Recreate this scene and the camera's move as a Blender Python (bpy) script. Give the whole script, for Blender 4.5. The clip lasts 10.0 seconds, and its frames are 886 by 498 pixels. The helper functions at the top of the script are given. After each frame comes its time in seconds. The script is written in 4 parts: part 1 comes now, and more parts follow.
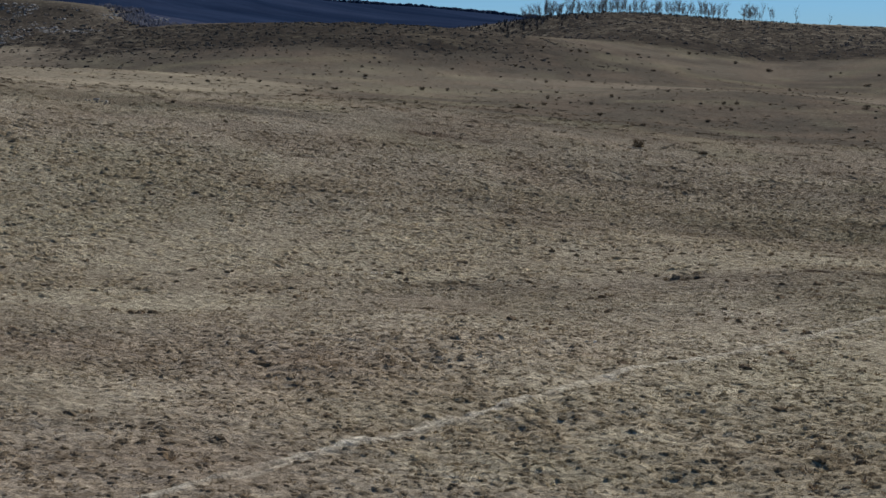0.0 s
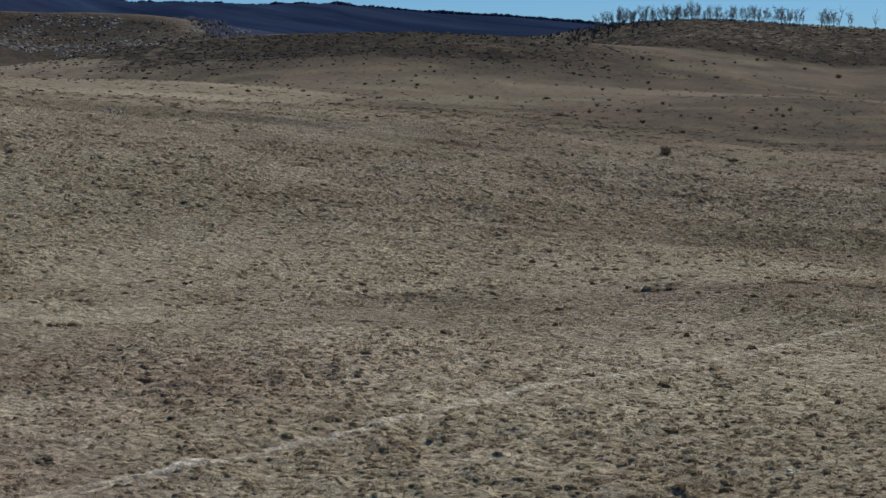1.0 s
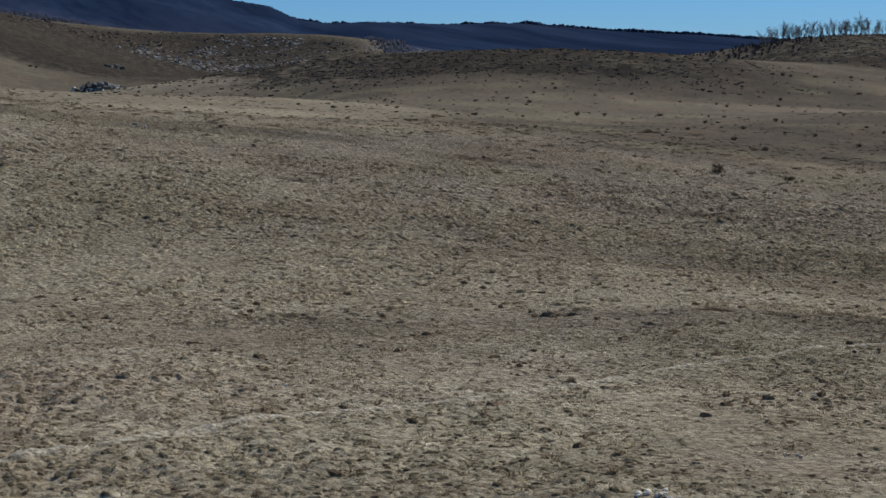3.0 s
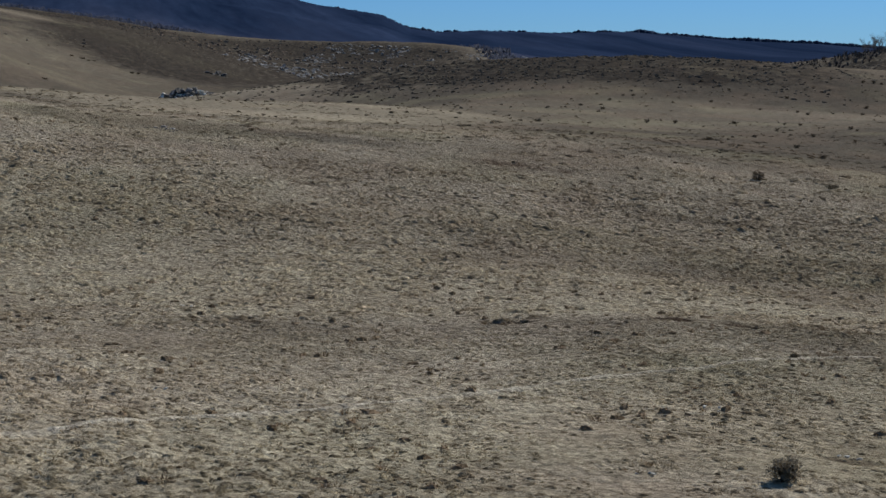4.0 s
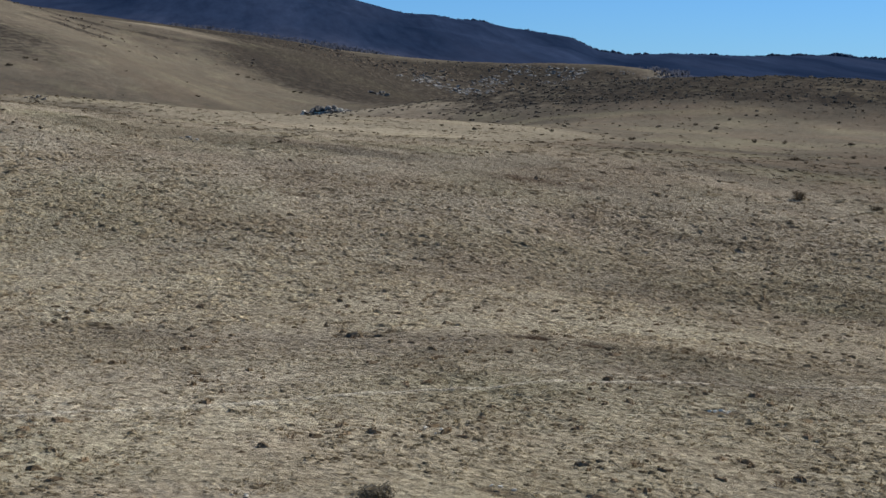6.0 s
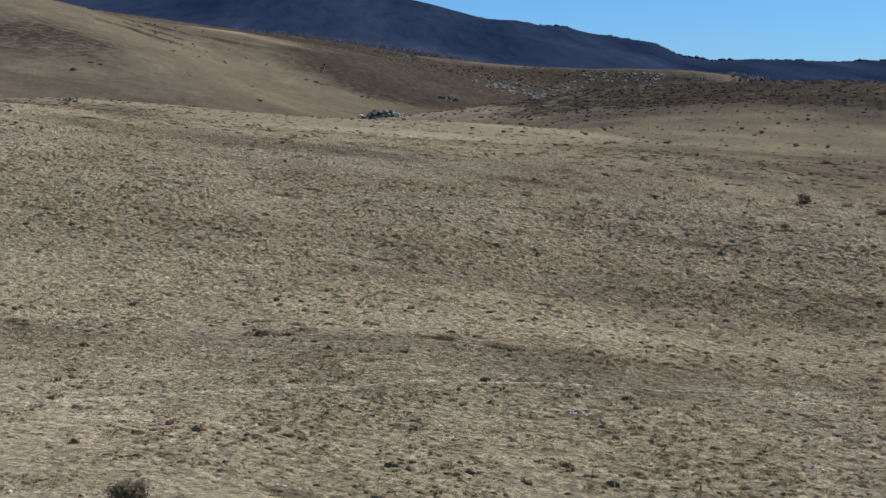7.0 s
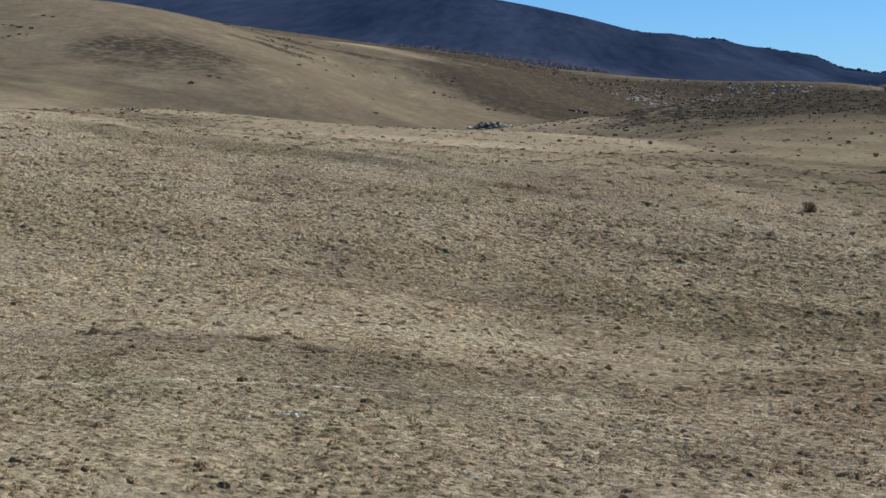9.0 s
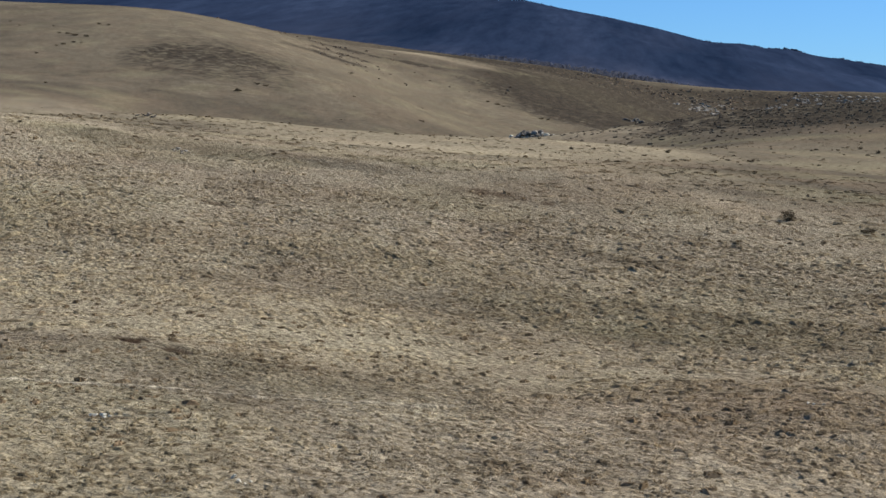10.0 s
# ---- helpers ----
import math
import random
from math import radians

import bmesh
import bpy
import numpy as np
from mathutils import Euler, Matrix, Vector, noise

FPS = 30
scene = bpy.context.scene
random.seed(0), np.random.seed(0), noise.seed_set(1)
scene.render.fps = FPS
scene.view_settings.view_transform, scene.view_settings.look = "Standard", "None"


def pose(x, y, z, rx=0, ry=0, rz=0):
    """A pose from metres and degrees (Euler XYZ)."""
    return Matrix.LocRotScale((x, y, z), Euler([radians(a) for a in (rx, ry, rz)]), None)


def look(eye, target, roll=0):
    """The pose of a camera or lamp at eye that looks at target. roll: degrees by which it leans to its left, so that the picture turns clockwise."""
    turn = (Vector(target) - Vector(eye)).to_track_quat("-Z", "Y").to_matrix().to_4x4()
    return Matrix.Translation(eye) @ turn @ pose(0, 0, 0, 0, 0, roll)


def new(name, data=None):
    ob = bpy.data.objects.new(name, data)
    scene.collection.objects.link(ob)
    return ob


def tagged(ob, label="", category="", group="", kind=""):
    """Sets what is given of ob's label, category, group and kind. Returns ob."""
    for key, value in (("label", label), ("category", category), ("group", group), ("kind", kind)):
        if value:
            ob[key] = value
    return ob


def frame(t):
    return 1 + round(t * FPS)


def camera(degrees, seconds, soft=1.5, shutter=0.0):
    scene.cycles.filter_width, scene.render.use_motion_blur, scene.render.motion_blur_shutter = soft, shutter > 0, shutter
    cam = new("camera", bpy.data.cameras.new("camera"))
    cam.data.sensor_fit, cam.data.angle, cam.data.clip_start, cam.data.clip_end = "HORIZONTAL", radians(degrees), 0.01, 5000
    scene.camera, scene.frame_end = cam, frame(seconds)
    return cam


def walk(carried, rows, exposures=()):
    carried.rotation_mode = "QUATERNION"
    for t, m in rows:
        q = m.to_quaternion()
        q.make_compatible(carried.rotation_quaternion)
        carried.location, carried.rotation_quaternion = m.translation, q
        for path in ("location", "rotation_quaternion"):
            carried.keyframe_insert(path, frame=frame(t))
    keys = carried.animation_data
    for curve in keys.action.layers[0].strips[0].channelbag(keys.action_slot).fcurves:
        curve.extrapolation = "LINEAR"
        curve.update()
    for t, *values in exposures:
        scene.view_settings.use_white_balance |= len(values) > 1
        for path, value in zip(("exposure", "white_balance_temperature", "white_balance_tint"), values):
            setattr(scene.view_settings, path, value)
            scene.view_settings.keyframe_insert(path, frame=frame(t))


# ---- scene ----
cam = camera(33.59, 10.0, soft=1.55)
PATH = [
    (0.0, (-0.000, 0.000, 13.500), (-0.000, 49.421, 5.911), 0.58),
    (0.5, (3.733, 1.370, 13.349), (2.024, 50.789, 5.942), 0.20),
    (1.0, (6.738, 2.568, 13.222), (3.720, 51.944, 5.948), -0.02),
    (1.5, (10.451, 4.031, 13.089), (5.850, 53.309, 5.985), -0.17),
    (2.0, (14.151, 5.639, 12.904), (8.003, 54.781, 6.032), -0.23),
    (2.5, (17.849, 7.169, 12.760), (10.073, 56.098, 6.022), -0.32),
    (4.0, (28.708, 12.684, 11.996), (15.406, 60.469, 5.702), -0.24),
    (4.5, (32.216, 14.575, 11.743), (17.115, 61.847, 5.637), -0.13),
    (5.0, (35.696, 16.530, 11.493), (18.969, 63.277, 5.588), -0.05),
    (5.5, (39.078, 18.664, 11.252), (20.909, 64.898, 5.563), 0.04),
    (7.0, (48.865, 25.166, 10.548), (26.763, 69.699, 5.221), 0.13),
    (7.5, (52.080, 27.246, 10.330), (28.636, 71.096, 5.081), 0.07),
    (8.0, (54.571, 29.032, 10.165), (30.082, 72.316, 4.996), -0.00),
    (8.5, (57.617, 31.337, 9.955), (31.887, 73.913, 4.932), -0.03),
    (9.0, (60.601, 33.686, 9.757), (33.762, 75.594, 4.917), -0.05),
    (9.5, (63.517, 36.074, 9.565), (35.699, 77.357, 4.887), 0.02),
    (10.0, (66.934, 38.942, 9.414), (38.078, 79.524, 4.894), 0.22),
]
walk(cam, [(t, look(e, g, r)) for t, e, g, r in PATH], [(0, -0.13, 5870, 11.5), (2.5, -0.18, 5750, 11), (4, -0.14, 5770, 11), (5, 0.08, 5830, 10.5), (7.5, 0.36, 6060, 10.5), (10, 0.53, 6260, 10)])

# ---------------------------------------------------------------- sky and sun
SUN_BEARING, SUN_HEIGHT = 27.0, 40.0
world = bpy.data.worlds.new("sky")
scene.world = world
world.use_nodes = True
wt = world.node_tree
sky = wt.nodes.new("ShaderNodeTexSky")
sky.sky_type, sky.sun_disc = "NISHITA", False
sky.sun_elevation, sky.sun_rotation = radians(SUN_HEIGHT), radians(SUN_BEARING)
sky.altitude, sky.air_density, sky.dust_density, sky.ozone_density = 1500, 1.0, 0.0, 0.6
clear = wt.nodes.new("ShaderNodeMix")
clear.data_type, clear.blend_type = "RGBA", "MULTIPLY"
clear.inputs[0].default_value, clear.inputs[7].default_value = 1.0, (0.47, 0.83, 1.34, 1.0)
wt.links.new(sky.outputs[0], clear.inputs[6])
deep = wt.nodes.new("ShaderNodeMix")
deep.data_type = "RGBA"
deep.inputs[0].default_value, deep.inputs[7].default_value = 0.2, (2.4, 6.6, 12.4, 1.0)
wt.links.new(clear.outputs[2], deep.inputs[6])
wt.links.new(deep.outputs[2], wt.nodes["Background"].inputs[0])
wt.nodes["Background"].inputs[1].default_value = 0.055
sun = new("sun", bpy.data.lights.new("sun", "SUN"))
sun.data.energy, sun.data.angle, sun.data.color = 4.5, radians(0.5), (1.0, 0.935, 0.84)
SUN_DIR = Vector((math.sin(radians(SUN_BEARING)) * math.cos(radians(SUN_HEIGHT)),
                  math.cos(radians(SUN_BEARING)) * math.cos(radians(SUN_HEIGHT)), math.sin(radians(SUN_HEIGHT))))
sun.matrix_world = look(SUN_DIR * 300, (0, 0, 0))

# ---------------------------------------------------------------- the lie of the land
# Control heights of a smooth surface: one row for each bearing (degrees to the left of north, seen from PIVOT),
# one height for each distance step (natural logarithm of metres).
PIVOT = (50.0, -40.0)
LAND_EAST = [
    [4.8, 3.1, 1.2, -0.4, -1.3, -1.4, -0.9, -0.4, -0.7, -1.6, -2.4, -2.5, -1.9, -1.3, -0.4, 0.8, 2.4, 4.3],
    [4.5, 3, 1.3, -0.5, -1.4, -1.5, -1.1, -1.3, -3.3, -6.2, -7.8, -6, -2.4, -0.2, 0.5, 1, 1.6, 2.4],
    [4, 2.7, 1.1, -0.2, -1.3, -1.4, -0.9, -2.1, -7, -13.6, -16.8, -10.4, 1.7, 4.6, 2.6, 1.3, 1.1, 0.4],
    [3.4, 2, 0.7, -0.4, -1.4, -1.4, -0.2, -2.2, -10.8, -20.7, -25.4, -10.7, 18.9, 14.3, 4.7, 2.4, 2.6, -0.8],
    [2.4, 1.3, -0.1, -1, -1.8, -1.9, -1.6, -4.4, -10.5, -5.9, 15.8, 9.1, 16.1, 5, 2.8, 1.8, 5, -1.7],
]
LAND_NORTH = [
    [1, 0.4, -0.3, -1.4, -1.8, -2.5, -0.4, -0, 1, -1.7, -3.7, 6.4, 18.8, 14.6, 1.9, -0.3, 0.5, -6.7],
    [0.2, -0, 0.2, -0.9, 0.3, -3.9, 1.7, -5.3, 5.6, -2.1, 9.9, 23.7, 25.4, 1.7, -1.6, 8.3, 3.2, -9.5],
    [0.8, -0.2, -0.9, 0.5, -2.8, -1.6, -0.1, 2.5, -0.3, 1.2, 26.2, -38.7, 7.9, 9.8, 4.3, -1.7, -5.1, -15.4],
    [5.3, 4.4, 1.1, 0.3, 0.3, -2.5, 5, 2.2, 2.3, 8.9, 14.7, 20.5, 1.7, 4.1, -0.3, 22.7, 20.7, -5.9],
]
LAND_WEST = [
    [7.1, 5, 0.8, 0.2, -1.3, 1.6, 6.2, 4.3, 8.7, -4.8, 16, -6.7, 9.3, -16.1, -32, 16.9, 29.4, 1.1],
    [5.8, 3.5, 0.4, 2.1, -1.2, 2, 7.8, 5.8, 7.2, 1.8, 4.1, -12, -3.5, 26.9, 25.7, 47.1, 53.6, 13],
    [4.1, 2.5, 1, 2, -0.3, 1.9, 13.5, 8.4, 13.6, 2.2, -8.2, 34.3, 19.6, 41.2, 58.3, 45.7, 105.9, 44.4],
    [2.9, 2.1, 1.9, 2.7, 3.2, 3.2, 4.5, 11.1, 3, 9.3, 18.3, 20, 59.7, 63.2, 36.9, 80.4, 117.3, 49.3],
]
LAND_FAR_WEST = [
    [1.9, 1.6, 1.3, 0.9, -0.3, 1.7, 9.2, 10.9, 5.5, 7.3, 17.4, 31, 43.3, 77.1, 9.5, 96.3, 97.6, 37.8],
    [1.3, 1.4, 1.7, 2, 2.3, 3.5, 5.2, 3.2, 2.4, 12.4, 16.3, 24.1, 55.9, 74, 29.7, 78.9, 67.5, 25],
    [1.2, 1.7, 2.3, 3, 3.9, 4.4, 3.9, 3, 4.4, 11.4, 21.1, 30.2, 37.5, 37.4, 19.9, 22.1, 17.3, 7.3],
    [1.4, 1.9, 2.5, 3.1, 3.6, 3.3, 2.7, 2.1, 2.6, 5.1, 8.3, 9.8, 8.3, 4.2, -1.9, -2.8, -1.6, 0.1],
]
CTRL = np.array([*LAND_EAST, *LAND_NORTH, *LAND_WEST, *LAND_FAR_WEST])
BEARING_0, BEARING_STEP, DIST_0, DIST_STEP = -32.0, 6.5, 4.3, 0.2
# skyline of the wooded mountain: bearing seen from (30, 15) and height at 3.4 km
SKYLINE = [(-60, 10), (-20, 6), (-8, 8), (-4.5, 22), (-2, 40), (0.2, 50), (1.4, 56), (4, 63), (6.5, 74), (8.4, 83), (11, 80), (14, 85),
           (15.7, 82), (16.8, 91), (17.9, 121), (18.4, 127), (20.4, 144), (21.4, 157), (22.3, 160), (23.2, 170), (24.3, 171),
           (26.4, 203), (28.4, 229), (30, 247), (31.5, 266), (33.5, 267), (36, 266), (40, 280), (52, 290), (75, 200), (110, 60)]


def spline(u):
    i = np.floor(u).astype(int)
    t = u - i
    return i, ((1 - t) ** 3 / 6, (3 * t ** 3 - 6 * t ** 2 + 4) / 6, (-3 * t ** 3 + 3 * t ** 2 + 3 * t + 1) / 6, t ** 3 / 6)


def smooth(u):
    u = np.clip(u, 0, 1)
    return u * u * (3 - 2 * u)


GRID = np.random.default_rng(5).uniform(-1, 1, (256, 256))


def wave(x, y, size, shift=0):
    """Smooth noise of -1 to 1 with the given wavelength."""
    u, v = x / size + 37.2 + shift * 11.7, y / size + 91.4 + shift * 5.3
    i, j = np.floor(u).astype(int), np.floor(v).astype(int)
    a, b = u - i, v - j
    a, b = a * a * (3 - 2 * a), b * b * (3 - 2 * b)
    g = lambda p, q: GRID[p % 256, q % 256]
    return (g(i, j) * (1 - a) + g(i + 1, j) * a) * (1 - b) + (g(i, j + 1) * (1 - a) + g(i + 1, j + 1) * a) * b


def spot(x, y, cx, cy, rx, ry, turn=0.0):
    """A soft patch: 1 inside an ellipse, 0 outside."""
    c, s = math.cos(radians(turn)), math.sin(radians(turn))
    u, v = (x - cx) * c + (y - cy) * s, -(x - cx) * s + (y - cy) * c
    d = np.sqrt((u / rx) ** 2 + (v / ry) ** 2)
    return smooth((1.25 - d + 0.25 * wave(x, y, min(rx, ry) * 0.8, 3)) / 0.5)


def plain_land(x, y):
    dx, dy = x - PIVOT[0], y - PIVOT[1]
    bearing = np.degrees(np.arctan2(-dx, dy))
    dist = np.hypot(dx, dy) + 1e-6
    ua = np.clip((bearing - BEARING_0) / BEARING_STEP, 0, CTRL.shape[0] - 4.001)
    ul = np.clip((np.log(dist) - DIST_0) / DIST_STEP, 0, CTRL.shape[1] - 4.001)
    ia, wa = spline(ua)
    il, wl = spline(ul)
    z = sum(wa[p] * wl[q] * CTRL[ia + p, il + q] for p in range(4) for q in range(4))
    behind = smooth((np.abs(bearing - 15) - 65) / 70)
    return z * (1 - behind) + (1.5 + 0.012 * dist) * behind


def cushions(x, y, size, seed):
    """Overlapping cushions of grass about size metres wide: 0 in the gaps, up to 1 on the tallest."""
    u, v = x / size, y / size
    i, j = np.floor(u).astype(int), np.floor(v).astype(int)
    best = np.zeros(np.shape(u))
    for a in (-1, 0, 1):
        for b in (-1, 0, 1):
            p, q = i + a, j + b
            g = lambda k: GRID[(p + 31 * k + seed) % 256, (q + 57 * k + 3 * seed) % 256]
            d = ((u - p - 0.5 - 0.42 * g(0)) ** 2 + (v - q - 0.5 - 0.42 * g(1)) ** 2) / (0.66 + 0.26 * g(2)) ** 2
            best = np.maximum(best, (0.58 + 0.42 * g(3)) * (1 - d))
    return best


def tussocky(x, y):
    """How rough the sward is, 0 to 1: smooth on the grazed, bleached ground, tufted elsewhere."""
    return np.clip(0.62 + 0.42 * wave(x, y, 13, 81) + 0.3 * wave(x, y, 4.5, 82) - 0.3 * pale_at(x, y) + 0.2 * spot(x, y, -9, 46, 13, 10, 20), 0.3, 1.0)


def hump(x, y, cx, cy, rx, ry, turn=0.0):
    c, s = math.cos(radians(turn)), math.sin(radians(turn))
    u, v = (x - cx) * c + (y - cy) * s, -(x - cx) * s + (y - cy) * c
    return np.exp(-(u / rx) ** 2 - (v / ry) ** 2)


def land(x, y):
    """The ground's height, with its hummocks and the wooded mountain."""
    x, y = np.asarray(x, float), np.asarray(y, float)
    z = plain_land(x, y)
    z = z + 9 * hump(x, y, -400, 1195, 130, 36) + 8 * hump(x, y, -320, 1205, 95, 40) - 8 * hump(x, y, -405, 1085, 110, 40)
    z = z + 0.28 * hump(x, y, 22, 81.2, 9, 3.2, 4)
    rough = 1 + 3.5 * heath_and_shade_at(x, y)
    away = np.hypot(x - PIVOT[0], y - PIVOT[1])
    near = (1 - smooth((away - 190) / 130)) * smooth((away - 70) / 12)
    m = near > 0
    if m.any():
        xs, ys = x[m] if x.ndim else x, y[m] if y.ndim else y
        wild = tussocky(xs, ys)
        turf = 0.12 * wild * cushions(xs, ys, 0.6, 5) + 0.17 * wild ** 2 * cushions(xs, ys, 1.45, 9) + 0.10 * cushions(xs + 0.3 * ys, ys, 4.2, 13)
        if x.ndim:
            z[m] += near[m] * (turf - 0.1)
        else:
            z = z + near * (turf - 0.1)
    z = z + 0.05 * wave(x, y, 2.3) + 0.07 * wave(x, y, 6.5, 1) + 0.035 * rough * wave(x, y, 1.1, 2) + 0.10 * (rough - 1) * wave(x, y, 5, 4)
    r = np.hypot(x - 30, y - 15)
    az = np.degrees(np.arctan2(-(x - 30), y - 15))
    crest = np.interp(az, [s[0] for s in SKYLINE], [s[1] for s in SKYLINE]) - 8.0
    up = smooth((r - 1330) / 2070) ** 0.8
    over = smooth((r - 3400) / 1400)
    fold = 16 * wave(x, y, 420, 7) + 3 * wave(x, y, 150, 8)
    zm = z * (1 - up) + crest * up * (1 - 0.5 * over) + fold * up * (1 - up) * 2.6
    return np.where(r > 1330, zm, z)


# ---------------------------------------------------------------- what grows where
def heath_and_shade_at(x, y):
    """Dark dwarf heath: the knoll, the ridge under the trees, streaks on the hill. Also a darker hill patch, and the
    bowl's shade put into the colour.
    """
    h = spot(x, y, -26, 338, 34, 9, 8) * 0.9 + spot(x, y, -60, 352, 40, 16, 30) * 0.55 + spot(x, y, 18, 346, 26, 8, 5) * 0.12
    h = h + spot(x, y, -34, 370, 70, 28, 0) * 0.5 + spot(x, y, -88, 382, 46, 26, -25) * 0.5 + spot(x, y, 95, 462, 125, 46, 3) * 0.8
    h = h + spot(x, y, 55, 482, 80, 55, 0) * 0.5 + spot(x, y, 18, 622, 50, 45, 0) * 0.75 + spot(x, y, -640, 940, 150, 70, 0) * 0.55
    h = h + spot(x, y, 115, 530, 115, 85, 0) * 0.95 + spot(x, y, 30, 560, 60, 45, 0) * 0.7
    for cx, cy, rx, ry, turn in ((-382, 592, 20, 6, 58), (-345, 528, 22, 7, 60), (-366, 622, 18, 6, 62), (-360, 556, 16, 4, 60)):
        h = h + spot(x, y, cx, cy, rx, ry, turn) * 0.8
    # (-306, 424) and (-284, 398): a soft darker patch on the hill
    h = h + spot(x, y, -320, 510, 190, 220, 0) * 0.32 + spot(x, y, -500, 900, 130, 80, 120) * 0.55 + spot(x, y, -306, 424, 36, 42, 45) * 0.26 + spot(x, y, -284, 398, 29, 38, 45) * 0.36 + spot(x, y, -335, 790, 175, 46, 117) * 0.6 + spot(x, y, -262, 672, 50, 80, 0) * 0.8 + spot(x, y, -362, 885, 56, 90, 15) * 0.5 + spot(x, y, -465, 972, 85, 50, 0) * 0.62 + spot(x, y, -40, 350, 90, 36, 6) * 0.3
    # bowl round (-322, 775): dark heath plus its slope's shade, both as colour
    h = h + spot(x, y, -322, 775, 62, 105, 18) * 0.66 + spot(x, y, -318, 692, 52, 80, 20) * 0.7 + spot(x, y, -415, 770, 40, 65, 0) * 0.4 + spot(x, y, -400, 880, 110, 130, 0) * 0.25 + spot(x, y, -285, 660, 30, 46, 20) * 0.55 + spot(x, y, -35, 138.5, 15, 3.5, 14) * 0.12 + spot(x, y, -330, 1050, 210, 120, 0) * 0.95 + spot(x, y, -430, 1180, 160, 50, 0) * 0.3 + spot(x, y, -250, 960, 130, 90, 0) * 0.7 + spot(x, y, -150, 620, 90, 70, 0) * 0.4
    return np.clip(h, 0, 1)


def pale_at(x, y):
    """Bleached yellow grass, and the worn track."""
    p = spot(x, y, -20, 76, 17, 11, 5) * 0.7 + spot(x, y, -12, 64, 11, 6, 0) * 0.35 + spot(x, y, -6, 86, 20, 7, 8) * 0.6
    p = p + spot(x, y, 12, 86, 22, 6, 12) * 0.55 + spot(x, y, 20, 96, 18, 7, 14) * 0.4 + spot(x, y, 28, 88, 16, 5, 12) * 0.35
    p = p + spot(x, y, -30, 176, 34, 22, 12) * 0.2 + spot(x, y, -62, 208, 44, 30, 10) * 0.36 + spot(x, y, -22, 262, 60, 34, 0) * 0.12
    p = p + spot(x, y, 10, 57, 13, 8, 20) * 0.4 + spot(x, y, 18, 120, 22, 6, 8) * 0.3 + spot(x, y, 40, 98, 12, 5, 10) * 0.25
    p = p + spot(x, y, -300, 470, 120, 110, 0) * 0.15 + spot(x, y, -20, 104, 24, 19, 0) * 0.38 + spot(x, y, 4, 91, 24, 9, 8) * 0.35
    return np.clip(p, 0, 1)


TRACK = ((-14, 27), (-7.4, 34.7), (-2.9, 40.4), (2.2, 45.9), (6.3, 51.5), (12.8, 58.8), (19.5, 66), (26, 72.4), (38, 81))


def track_at(x, y):
    d = np.full(np.shape(x), 1e3)
    for (x0, y0), (x1, y1) in zip(TRACK, TRACK[1:]):
        t = np.clip(((x - x0) * (x1 - x0) + (y - y0) * (y1 - y0)) / ((x1 - x0) ** 2 + (y1 - y0) ** 2), 0, 1)
        d = np.minimum(d, np.hypot(x - x0 - t * (x1 - x0), y - y0 - t * (y1 - y0)))
    return smooth((0.34 - d + 0.2 * wave(x, y, 1.3, 6)) / 0.34) * np.clip(0.45 + 0.5 * wave(x, y, 4.0, 9) + 0.4 * wave(x, y, 1.0, 10), 0.0, 0.9)


def woods_at(x, y):
    """Metres by which a place lies inside the forest's edge, which comes nearer to the east."""
    az = np.degrees(np.arctan2(-(x - 30), y - 15))
    edge = np.interp(az, [-10, 6, 11, 16, 60], [900, 780, 900, 1330, 1330])
    return np.hypot(x - 30, y - 15) - edge + 60 * wave(x, y, 120, 5)


def green_at(x, y):
    g = spot(x, y, -27, 101, 13, 15, -10) * 0.32 + spot(x, y, -18, 111, 10, 9) * 0.2 + spot(x, y, 9, 46, 13, 9, 10) * 0.35 + spot(x, y, 29, 112, 12, 8, 10) * 0.18
    g = g + spot(x, y, 27, 62, 14, 9, 30) * 0.3 + spot(x, y, -36, 136, 16, 8, 10) * 0.2
    g = g + spot(x, y, -320, 770, 70, 100, 20) * 0.35
    return np.clip(g + 0.26 * smooth(wave(x, y, 9, 12)), 0, 1)


def ruddy_at(x, y):
    """Rust-brown dead grass."""
    r = spot(x, y, -17, 128, 13, 7, 15) * 0.12 + spot(x, y, -9, 44, 11, 10, 20) * 0.24 + spot(x, y, 0, 53, 9, 6, 20) * 0.2 + spot(x, y, 47, 84, 9, 12, 0) * 0.22
    return np.clip(r + 0.16 * smooth(0.2 + 1.2 * wave(x, y, 8, 17)) + 0.12 * smooth(wave(x, y, 2.6, 18)), 0, 1)


